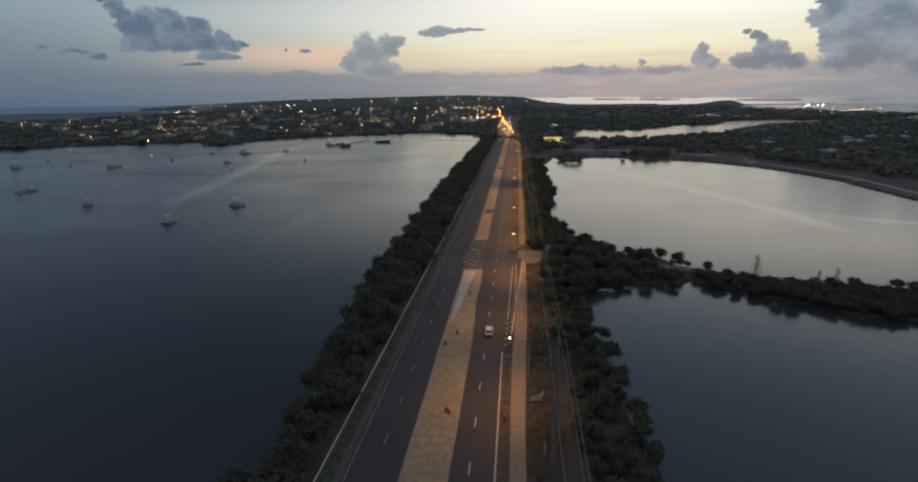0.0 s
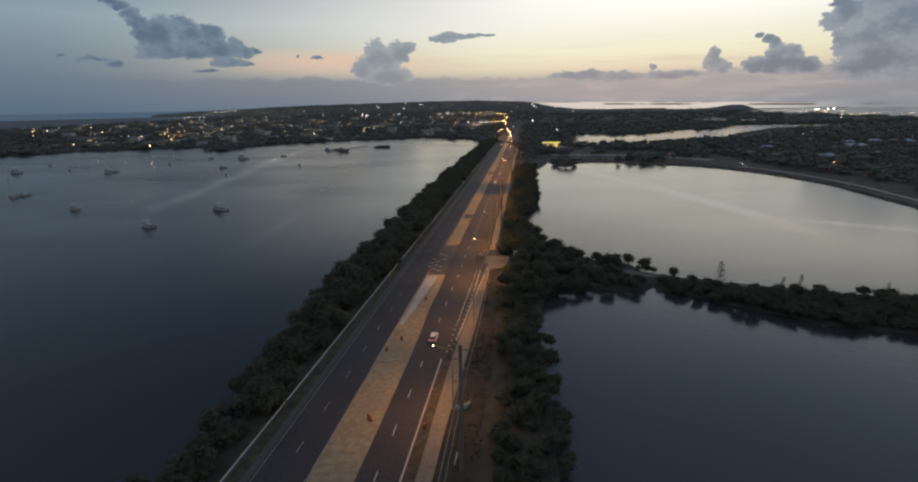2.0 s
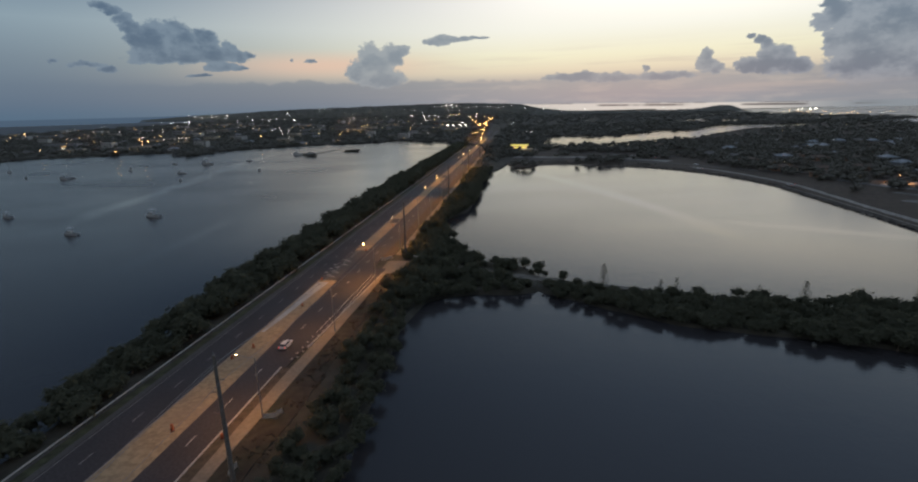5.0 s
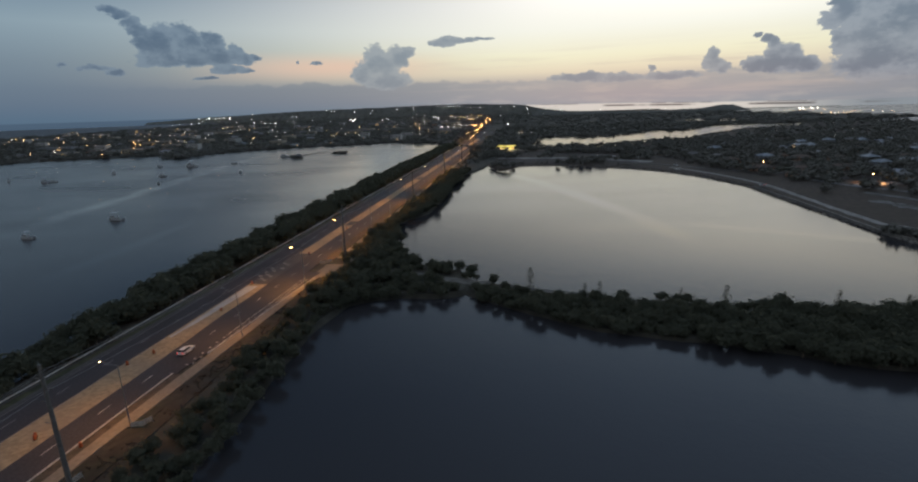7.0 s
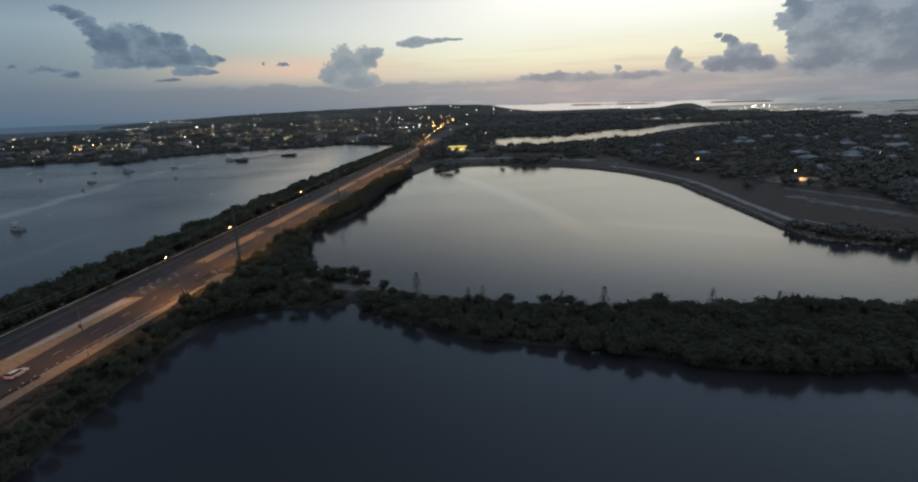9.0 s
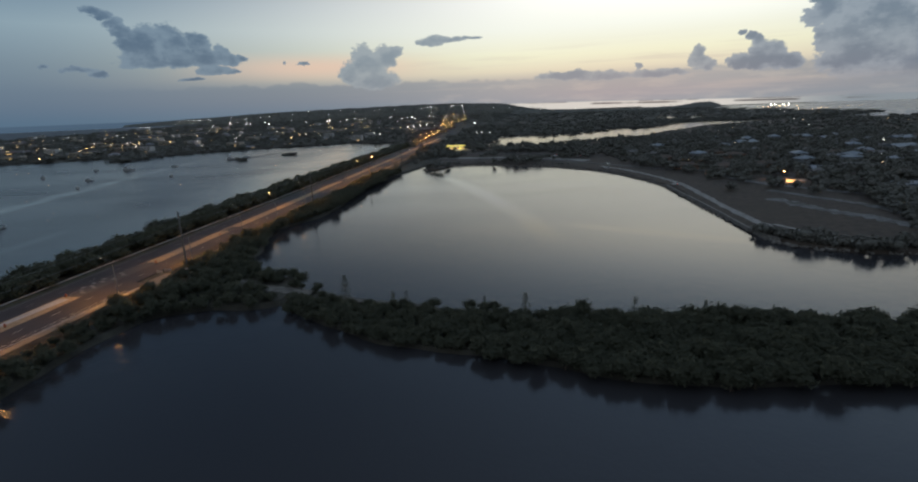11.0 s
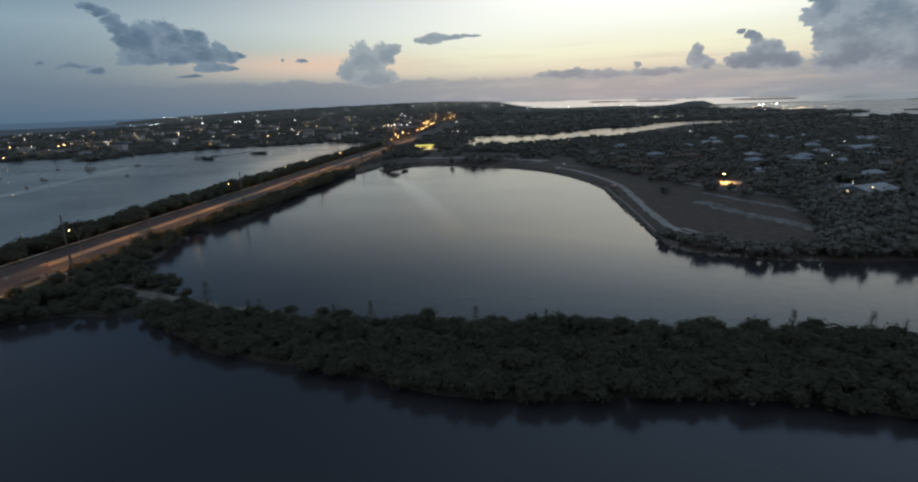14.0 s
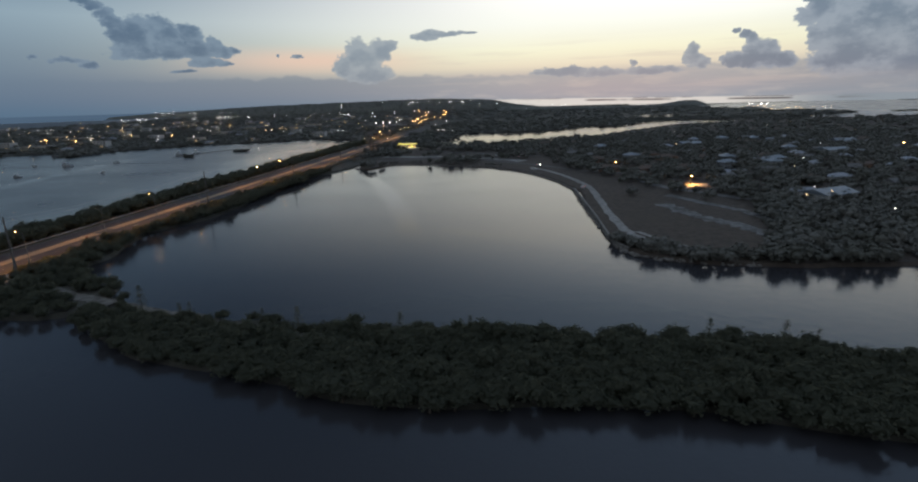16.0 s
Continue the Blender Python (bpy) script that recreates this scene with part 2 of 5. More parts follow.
def water_material():
    mat = bpy.data.materials.new("calm_water")
    mat.use_nodes = True
    n = Nodes(mat.node_tree)
    b = mat.node_tree.nodes["Principled BSDF"]
    geo = n.add("ShaderNodeNewGeometry").outputs["Position"]
    s = n.add("ShaderNodeSeparateXYZ")
    n.link(geo, s.inputs[0])
    # slicks: long calm tongues in a lightly ruffled surface
    warp = n.noise(geo, 0.004, 3.0)
    tongue = n.noise(n.vec(n.m("ADD", n.m("MULTIPLY", s.outputs[0], 0.006), n.m("MULTIPLY", warp, 2.2)),
                           n.m("ADD", n.m("MULTIPLY", s.outputs[1], 0.014), n.m("MULTIPLY", warp, 1.4)), 0.0), 1.0, 5.0, 0.55)
    calm = n.step(tongue, 0.28, 0.78)
    b.inputs["Base Color"].default_value = (0.041, 0.040, 0.044, 1)
    b.inputs["IOR"].default_value = 1.333
    # open sea far off is choppier
    reach = n.m("SQRT", n.m("ADD", n.m("MULTIPLY", s.outputs[0], s.outputs[0]), n.m("MULTIPLY", s.outputs[1], s.outputs[1])))
    px, py = s.outputs[0], s.outputs[1]
    drift = n.m("MULTIPLY", n.m("SUBTRACT", n.noise(geo, 0.02, 4.0), 0.5), 14.0)
    # two long slicks, one across the lagoon and one across the bay
    d1 = n.m("SUBTRACT", py, 220.0)
    c1 = n.m("SUBTRACT", n.m("SUBTRACT", 175.0, n.m("MULTIPLY", d1, 0.13)), n.m("MULTIPLY", n.m("MULTIPLY", d1, d1), 0.0005))
    o1 = n.m("ABSOLUTE", n.m("ADD", n.m("SUBTRACT", px, c1), n.m("MULTIPLY", drift, 0.4)))
    slick1 = n.m("MULTIPLY", n.step(o1, 9.0, 1.0), n.m("MULTIPLY", n.step(py, 205.0, 250.0), n.step(py, 470.0, 430.0)))
    d2 = n.m("MAXIMUM", n.m("SUBTRACT", py, 640.0), 0.0)
    c2 = n.m("ADD", n.m("SUBTRACT", -137.6, n.m("MULTIPLY", py, 0.12)), n.m("MULTIPLY", n.m("MULTIPLY", d2, d2), 0.0008))
    o2 = n.m("ABSOLUTE", n.m("ADD", n.m("SUBTRACT", px, c2), drift))
    slick2 = n.m("MULTIPLY", n.step(o2, 14.0, 0.0), n.m("MULTIPLY", n.step(py, 240.0, 300.0), n.step(py, 780.0, 700.0)))
    # a short bright one near the sea wall and a faint one beside the causeway
    o3 = n.m("ABSOLUTE", n.m("ADD", n.m("SUBTRACT", py, n.m("SUBTRACT", 366.0, n.m("MULTIPLY", px, 0.62))), n.m("MULTIPLY", drift, 0.5)))
    slick3 = n.m("MULTIPLY", n.step(o3, 8.0, 1.0), n.m("MULTIPLY", n.step(px, 178.0, 200.0), n.step(px, 262.0, 240.0)))
    o4 = n.m("ABSOLUTE", n.m("ADD", n.m("ADD", px, 80.0), n.m("MULTIPLY", drift, 0.8)))
    slick4 = n.m("MULTIPLY", n.step(o4, 7.0, 0.0), n.m("MULTIPLY", n.step(py, 170.0, 200.0), n.step(py, 300.0, 250.0)))
    slick1 = n.m("MAXIMUM", slick1, n.m("MAXIMUM", n.m("MULTIPLY", slick3, 0.8), n.m("MULTIPLY", slick4, 0.35)))
    slick = n.m("MAXIMUM", slick1, n.m("MULTIPLY", slick2, n.m("MULTIPLY", n.step(n.noise(geo, 0.03, 4.0), 0.3, 0.7), 0.6)))
    bay = n.m("MULTIPLY", n.step(px, -20.0, -90.0), 0.10)
    # the lagoon behind the suburb lies calmer
    bay = n.m("ADD", bay, n.m("MULTIPLY", n.m("MULTIPLY", n.step(py, 620.0, 760.0), n.step(px, 90.0, 200.0)), -0.06))
    ruffle = n.m("ADD", n.m("ADD", n.m("ADD", 0.11, bay), n.m("MULTIPLY", calm, 0.08)), n.m("MULTIPLY", n.step(reach, 1500.0, 2600.0), 0.2))
    open_water = n.m("SUBTRACT", 1.0, n.m("MULTIPLY", slick, 0.85))
    n.link(n.m("MULTIPLY", ruffle, open_water), b.inputs["Roughness"])
    small, mid = n.noise(geo, 1.1, 3.0), n.noise(geo, 0.22, 3.0)
    bp = n.add("ShaderNodeBump")
    bp.inputs["Distance"].default_value = 0.06
    n.link(n.m("MULTIPLY", n.m("ADD", 0.18, n.m("MULTIPLY", calm, 0.36)), open_water), bp.inputs["Strength"])
    n.link(n.m("ADD", small, n.m("MULTIPLY", mid, 2.0)), bp.inputs["Height"])
    n.link(bp.outputs[0], b.inputs["Normal"])
    return mat


WATER = water_material()
ASPHALT = material("asphalt", (0.044, 0.038, 0.041), 0.75, 0.25, 2.0, 0.05, 0.2)
ASPHALT_OLD = material("worn_asphalt", (0.075, 0.07, 0.068), 0.8, 0.25, 2.0, 0.05, 0.2)
LIMEROCK = material("crushed_limerock", (0.31, 0.232, 0.142), 0.9, 0.22, 0.9, 0.07, 0.5, second=(0.24, 0.19, 0.14))
CONCRETE = material("pale_concrete", (0.42, 0.40, 0.37), 0.8, 0.15, 1.5, 0.12, 0.2)
PAVEMENT = material("pavement_concrete", (0.21, 0.172, 0.13), 0.85, 0.15, 1.2, 0.1, 0.2)
DIRT = material("bare_dirt", (0.075, 0.056, 0.042), 0.95, 0.35, 0.6, 0.09, 0.5, second=(0.07, 0.07, 0.04))
VERGE = material("weedy_dirt", (0.038, 0.032, 0.025), 0.95, 0.4, 0.5, 0.16, 0.5, second=(0.03, 0.034, 0.02))
SCRUB = material("scrub_ground", (0.05, 0.055, 0.03), 0.95, 0.4, 0.5, 0.03, 0.5, second=(0.07, 0.055, 0.035))
GRASS = material("dry_grass", (0.062, 0.047, 0.036), 0.95, 0.35, 0.4, 0.025, 0.5, second=(0.07, 0.056, 0.042))
SAND = material("pale_sand", (0.26, 0.25, 0.235), 0.95, 0.3, 0.5, 0.05, 0.3)
WETSAND = material("damp_sand", (0.15, 0.138, 0.12), 0.95, 0.35, 0.5, 0.09, 0.4, second=(0.075, 0.068, 0.055))
DUSTY = material("dusty_bare_ground", (0.15, 0.15, 0.148), 0.95, 0.4, 0.35, 0.11, 0.4, second=(0.062, 0.054, 0.044))
FADED = material("faded_paint", (0.26, 0.24, 0.23), 0.8, 0.3, 3.0, 0.4, 0.1)
PAINT = material("road_paint", (0.50, 0.48, 0.44), 0.6, 0.12, 3.0, 0.4, 0.1)
LEAF = material("mangrove_leaf", (0.102, 0.109, 0.08), 0.85, 0.12, 1.4, 0.25, 0.0, second=(0.1, 0.104, 0.075), per_object=0.1, ior=1.16)
lt = Nodes(LEAF.node_tree)
thin = lt.add("ShaderNodeBsdfTranslucent")
lt.put((0.2, 0.198, 0.138, 1.0), thin.inputs[0])
leafmix = lt.add("ShaderNodeMixShader")
leafmix.inputs[0].default_value = 0.5
lt.link(LEAF.node_tree.nodes["Principled BSDF"].outputs[0], leafmix.inputs[1])
lt.link(thin.outputs[0], leafmix.inputs[2])
lt.link(leafmix.outputs[0], LEAF.node_tree.nodes["Material Output"].inputs[0])
# base colour lightened and greyed, so distance haze is painted into the far trees
HAZYLEAF = material("hazy_wood_foliage", (0.16, 0.158, 0.14), 0.85, 0.25, 0.5, 0.03, 0.0, second=(0.095, 0.095, 0.075), ior=1.16)
SOIL = material("dark_soil", (0.055, 0.051, 0.040), 0.95, 0.35, 0.2, 0.01, 0.4, second=(0.045, 0.042, 0.032))
BARK = material("grey_bark", (0.13, 0.105, 0.08), 0.9, 0.3, 4.0, 0.5, 0.4)
STEEL = material("galvanised_steel", (0.26, 0.265, 0.27), 0.6, 0.12, 2.0, 0.3, 0.1, metal=0.6)
RAILSTEEL = material("dull_galvanised_rail", (0.46, 0.45, 0.43), 0.7, 0.15, 2.0, 0.3, 0.1)
POLE = material("weathered_pole", (0.16, 0.145, 0.13), 0.8, 0.2, 3.0, 0.4, 0.2)
CABLE = material("grey_cable", (0.22, 0.21, 0.20), 0.6, 0.1, 2.0, 0.5, 0.0)
WHITE = material("white_gelcoat", (0.62, 0.63, 0.63), 0.35, 0.08, 2.0, 0.4, 0.0)
DARK = material("dark_trim", (0.03, 0.032, 0.036), 0.4, 0.2, 2.0, 0.4, 0.0)
GLASS = material("tinted_glass", (0.02, 0.024, 0.028), 0.12, 0.1, 2.0, 0.4, 0.0)
RUBBER = material("black_rubber", (0.02, 0.02, 0.02), 0.85, 0.2, 4.0, 0.4, 0.1)
ORANGE = material("faded_orange_plastic", (0.34, 0.085, 0.03), 0.5, 0.12, 3.0, 0.5, 0.0)
ROCK = material("grey_riprap", (0.20, 0.185, 0.165), 0.9, 0.3, 1.0, 0.1, 0.6)
SODIUM = glow("sodium_lamp", (1.0, 0.5, 0.14), 80.0, True)
SODIUM_FAR = glow("far_sodium_lamp", (1.0, 0.46, 0.12), 60.0)
ROADGLOW = glow("road_lamp_glow", (1.0, 0.46, 0.14), 28.0)
WARM = glow("warm_lamp", (1.0, 0.62, 0.28), 8.0)
COOL = glow("white_lamp", (1.0, 0.90, 0.76), 8.0)
FLOOD = glow("flood_lamp", (1.0, 0.95, 0.84), 14.0)
GOLD = glow("amber_window", (1.0, 0.6, 0.22), 1.2)
CANOPY_LIGHT = glow("lit_canopy", (1.0, 0.82, 0.16), 0.8, True)
HEAD = glow("headlight", (1.0, 0.92, 0.72), 25.0)
TAIL = glow("tail_light", (1.0, 0.05, 0.03), 1.5)
ROOFS = [material("white_metal_roof", (0.27, 0.28, 0.30), 0.5, 0.12, 0.8, 0.2, 0.1, metal=0.2),
         material("grey_shingle_roof", (0.17, 0.165, 0.16), 0.9, 0.25, 1.5, 0.2, 0.2),
         material("brown_shingle_roof", (0.13, 0.095, 0.075), 0.9, 0.25, 1.5, 0.2, 0.2),
         material("blue_grey_metal_roof", (0.2, 0.225, 0.25), 0.5, 0.15, 0.8, 0.2, 0.1, metal=0.2)]
WALLS = [material("cream_stucco", (0.42, 0.38, 0.30), 0.9, 0.1, 1.0, 0.2, 0.1), material("white_stucco", (0.52, 0.51, 0.48), 0.9, 0.1, 1.0, 0.2, 0.1),
         material("grey_stucco", (0.26, 0.27, 0.28), 0.9, 0.1, 1.0, 0.2, 0.1), material("coral_stucco", (0.38, 0.24, 0.17), 0.9, 0.1, 1.0, 0.2, 0.1)]


# ---- mesh helpers ----
RS, RC = math.sin(radians(6.3)), math.cos(radians(6.3))


def road(u, v, z=0.0):
    """World place of a point u metres along the causeway and v metres to its right."""
    return (u * RS + v * RC, u * RC - v * RS, z)


def along(x, y):
    return x * RS + y * RC, x * RC - y * RS


def mesh(name, verts, faces, mat, smooth=False):
    me = bpy.data.meshes.new(name)
    me.from_pydata([tuple(v) for v in verts], [], faces)
    me.materials.append(mat)
    if smooth:
        me.polygons.foreach_set("use_smooth", [True] * len(me.polygons))
    return me


def part(name, bm, mat, parent=None, label=""):
    """Links a bmesh (or a finished mesh) as one object under its thing."""
    if isinstance(bm, bpy.types.Mesh):
        me = bm
    else:
        me = bpy.data.meshes.new(name)
        bm.to_mesh(me)
        bm.free()
        me.materials.append(mat)
    ob = new(name, me)
    ob.parent = parent
    return tagged(ob, label)


def thing(name, label, category, group="", place=None):
    ob = new(name)
    ob.empty_display_size = 0.5
    if place is not None:
        ob.matrix_basis = place
    return tagged(ob, label, category, group)


def box(bm, cx, cy, cz, sx, sy, sz, bevel=0.0, rz=0.0, taper=1.0):
    r = bmesh.ops.create_cube(bm, size=1.0)
    vs = r["verts"]
    for v in vs:
        k = taper if v.co.z > 0 else 1.0
        v.co = Vector((v.co.x * sx * k, v.co.y * sy * k, v.co.z * sz))
    if bevel:
        es = list({e for v in vs for e in v.link_edges})
        vs = list({v for f in bmesh.ops.bevel(bm, geom=es, offset=bevel, segments=1, affect="EDGES")["faces"] for v in f.verts} | {v for v in vs if v.is_valid})
    m = Matrix.Translation((cx, cy, cz)) @ Matrix.Rotation(rz, 4, "Z")
    for v in vs:
        v.co = m @ v.co
    return bm


def rod(bm, a, b, r0, r1=None, sides=8):
    """A tapered round bar from a to b."""
    a, b = Vector(a), Vector(b)
    r1 = r0 if r1 is None else r1
    m = Matrix.Translation((a + b) / 2) @ (b - a).to_track_quat("Z", "Y").to_matrix().to_4x4()
    bmesh.ops.create_cone(bm, cap_ends=True, segments=sides, radius1=r0, radius2=r1, depth=(b - a).length, matrix=m)
    return bm


def spline(points, n=8, closed=True):
    """A smooth line through a few places."""
    P = [Vector(p) for p in points]
    k, out = len(P), []
    for i in range(k if closed else k - 1):
        p0, p1, p2, p3 = (P[(i + j) % k] if closed else P[min(max(i + j, 0), k - 1)] for j in (-1, 0, 1, 2))
        for s in range(n):
            t = s / n
            out.append(0.5 * (2 * p1 + (p2 - p0) * t + (2 * p0 - 5 * p1 + 4 * p2 - p3) * t * t + (3 * p1 - p0 - 3 * p2 + p3) * t ** 3))
    if not closed:
        out.append(P[-1])
    return out


def inside(x, y, poly):
    hit, j = False, len(poly) - 1
    for i in range(len(poly)):
        (xi, yi), (xj, yj) = poly[i], poly[j]
        if (yi > y) != (yj > y) and x < (xj - xi) * (y - yi) / (yj - yi) + xi:
            hit = not hit
        j = i
    return hit


def land(name, outline, top, mat, label, rough=1.5, slope=3.0, smooth=8, kind="structure"):
    """A piece of ground with an uneven shore that slopes down into the water."""
    line = spline([(x, y, 0) for x, y in outline], smooth)
    rim = [p + Vector((noise.noise(p * 0.06) * rough, noise.noise(p * 0.06 + Vector((9, 3, 0))) * rough, 0)) for p in line]
    bm = bmesh.new()
    up_ring, low_ring = [], []
    area = sum(a.x * b.y - b.x * a.y for a, b in zip(rim, rim[1:] + rim[:1]))
    sgn = 1 if area > 0 else -1
    for i, p in enumerate(rim):
        d = (rim[(i + 1) % len(rim)] - rim[i - 1]).normalized()
        out = Vector((d.y, -d.x, 0)) * sgn
        up_ring.append(bm.verts.new((p.x - out.x * slope * 0.5, p.y - out.y * slope * 0.5, top)))
        low_ring.append(bm.verts.new((p.x + out.x * slope * 0.5, p.y + out.y * slope * 0.5, -1.2)))
    k = len(rim)
    for i in range(k):
        bm.faces.new((up_ring[i], up_ring[(i + 1) % k], low_ring[(i + 1) % k], low_ring[i]))
    es = [bm.edges.get((up_ring[i], up_ring[(i + 1) % k])) for i in range(k)]
    bmesh.ops.triangle_fill(bm, edges=es, use_beauty=True)
    bmesh.ops.recalc_face_normals(bm, faces=bm.faces)
    ob = part(name, bm, mat)
    return tagged(ob, label, "ground", kind=kind), [(p.x, p.y) for p in rim]


def strip(name, u0, u1, left, right, z, mat, label="", step=12.0, parent=None, category="road", wander=0.0, thick=0.0):
    """A paved strip along the causeway; left and right are offsets, fixed or functions of u."""
    n = max(1, int((u1 - u0) / step))
    vs, fs = [], []
    for i in range(n + 1):
        u = u0 + (u1 - u0) * i / n
        a = left(u) if callable(left) else left
        b = right(u) if callable(right) else right
        w = wander * noise.noise(Vector((u * 0.05, z * 7, a)))
        w2 = wander * noise.noise(Vector((u * 0.05, z * 7 + 4, b)))
        vs += [road(u, a + w, z), road(u, b + w2, z)]
        if thick:
            vs += [road(u, a + w, z - thick), road(u, b + w2, z - thick)]
        if i:
            if thick:
                k = 4 * (i - 1)
                fs += [(k, k + 1, k + 5, k + 4), (k + 2, k, k + 4, k + 6), (k + 1, k + 3, k + 7, k + 5)]
            else:
                fs.append((2 * i - 2, 2 * i - 1, 2 * i + 1, 2 * i))
    if thick:
        k = 4 * n
        fs += [(0, 2, 3, 1), (k, k + 1, k + 3, k + 2)]
    ob = part(name, mesh(name, vs, fs, mat), mat, parent)
    if parent is None:
        tagged(ob, label, category, kind="structure")
    return ob


# ---- water and land ----
bm = bmesh.new()
bmesh.ops.create_circle(bm, cap_ends=True, segments=96, radius=4900, matrix=Matrix.Translation((90, 0, 0)))
tagged(part("water", bm, WATER), "calm dark sea and lagoons reflecting the dusk sky", "water", kind="structure")

CAUSEWAY = [road(-150, -35)[:2], road(60, -36)[:2], road(130, -39)[:2], road(220, -44)[:2], road(380, -46)[:2], road(560, -48)[:2], road(780, -50)[:2], road(1000, -52)[:2],
            road(1000, 70)[:2], (128, 700), (105, 560), (88, 492), (70, 452), (54, 400), road(350, 22)[:2], road(300, 24)[:2], road(262, 13)[:2], road(225, 24)[:2], (50, 203), (66, 186),
            (78, 178), (79, 160), (72, 155), (46, 153), (38, 140), road(110, 23)[:2], road(70, 24.5)[:2], road(0, 27)[:2], road(-150, 28)[:2]]
BERM = [(76, 161), (84, 151), (112, 130), (136, 121), (160, 111), (184, 104), (206, 103), (232, 101), (262, 92), (300, 82), (420, 66), (420, 98), (300, 115), (265, 126), (238, 130),
        (210, 134), (180, 140), (158, 141), (138, 149), (116, 154), (98, 162), (90, 167), (76, 172)]
SUBURB = [(104, 500), (134, 523), (165, 520), (195, 503), (230, 477), (256, 436), (268, 395), (274, 345), (268, 300), (261, 225), (266, 198), (300, 184), (340, 180), (480, 178), (700, 165),
          (1300, 300), (1900, 900), (1750, 1250), (1500, 1335), (1290, 1268), (1180, 1262), (1080, 1310), (960, 1345), (900, 1296), (835, 1205), (690, 1150), (575, 1025), (505, 955), (440, 872), (373, 822), (300, 748), (250, 730), (190, 742), (110, 800), (80, 700)]
TOWN = [(60, 800), (22, 930), (-20, 925), (-55, 975), (-120, 930), (-190, 905), (-283, 848), (-330, 800), (-345, 720), (-400, 790), (-450, 775), (-566, 735), (-640, 690), (-1050, 800), (-1350, 1250), (-1580, 1800),
        (-1640, 2300), (-1750, 3200), (-1850, 3900), (-1300, 4300), (0, 4600), (620, 4550), (1300, 4600), (1900, 4000), (1630, 3000), (1490, 2420), (1430, 2080), (1480, 1880), (1430, 1620), (1345, 1505), (1230, 1445), (1110, 1385), (1000, 1335), (905, 1318), (738, 1346), (670, 1305), (552, 1150), (489, 1160), (408, 1070), (312, 1000), (225, 1018), (192, 990), (184, 860), (110, 800)]
causeway, _ = land("ground_causeway", CAUSEWAY, 1.25, SOIL, "dark scrubby causeway embankment between the lagoons", 2.0)
berm, _ = land("ground_berm", BERM, 0.7, SOIL, "low mangrove bank dividing two lagoons", 2.5)
suburb, SUBURB_LINE = land("ground_suburb", SUBURB, 1.1, GRASS, "flat suburban shore with dry grass", 2.0)
town, TOWN_LINE = land("ground_town", TOWN, 1.15, SOIL, "flat dark town land beyond the bay", 8.0, 6.0)
for i, (cx, cy, w, d, h) in enumerate([(1500, 4150, 900, 90, 4), (2400, 3900, 700, 70, 3), (900, 4750, 1500, 60, 8), (1740, 1570, 440, 50, 3), (2600, 1900, 500, 90, 3), (3300, 3400, 300, 40, 4)]):
    ring = [(cx + w * 0.5 * math.cos(a) * (1 + 0.2 * math.sin(3 * a + i)), cy + d * 0.5 * math.sin(a)) for a in [k * math.pi / 6 for k in range(12)]]
    land("ground_island", ring, h, SCRUB, "low dark wooded island on the water", 20.0, 10.0)

pond = bmesh.new()
bmesh.ops.create_circle(pond, cap_ends=True, segments=40, radius=1.0, matrix=Matrix.Translation((862, 1690, 1.3)) @ Matrix.Rotation(radians(-18), 4, "Z") @ Matrix.Diagonal((82, 105, 1, 1)))
tagged(part("water_pond", pond, WATER), "small pale pond on the far land", "water", kind="structure")

# ---- the causeway road ----
MEDIAN_L = lambda u: -15.3 - max(0.0, min(0.4, (u - 70) * 0.006))
MEDIAN_R = lambda u: -7.6 - max(0.0, min(1.6, (u - 65) * 0.016))
strip("road_northbound", -150, 1300, lambda u: MEDIAN_R(u) - 0.3, -0.7, 1.5, ASPHALT, "dark asphalt carriageway with two lanes", thick=0.35)
strip("road_southbound", -150, 1300, -24.6, -15.0, 1.5, ASPHALT, "dark asphalt carriageway with two lanes beside a barrier", thick=0.35)
strip("median", -150, 168, MEDIAN_L, MEDIAN_R, 1.505, LIMEROCK, "bare tan limerock median under construction", wander=0.5, thick=0.3, step=6)

# crossing at the junction, then the median goes on in patches
strip("road_junction", 168, 206, -15.2, -9.0, 1.49, ASPHALT_OLD, "worn asphalt crossing between the carriageways", thick=0.3)
strip("median_far", 206, 1000, -15.2, -9.0, 1.46, LIMEROCK, "tan limerock median with asphalt patches", wander=0.7, thick=0.3, step=6)
strip("median_slab", 126, 166, -15.0, lambda u: -13.9 + (u - 126) * 0.07, 1.525, CONCRETE, "pale fresh concrete slab on the median", wander=0.3, step=4)
for u0, u1 in ((258, 268), (430, 446)):
    strip("asphalt_patch", u0, u1, -13.8, -9.6, 1.49, ASPHALT_OLD, "worn asphalt patch across the median", wander=0.5)
strip("turn_lane", 108, 182, -0.7, lambda u: min(4.6, 0.3 + (u - 108) * 0.09), 1.495, ASPHALT, "dark asphalt turning lane", thick=0.3, step=4)
strip("driveway", 176, 192, 3.0, 12.0, 1.47, PAVEMENT, "short concrete side road mouth", thick=0.3, step=4, wander=0.4)
strip("shoulder_right", 196, 1000, -0.7, 3.4, 1.47, DIRT, "bare dirt shoulder beside the road", wander=0.5, thick=0.3, step=6)
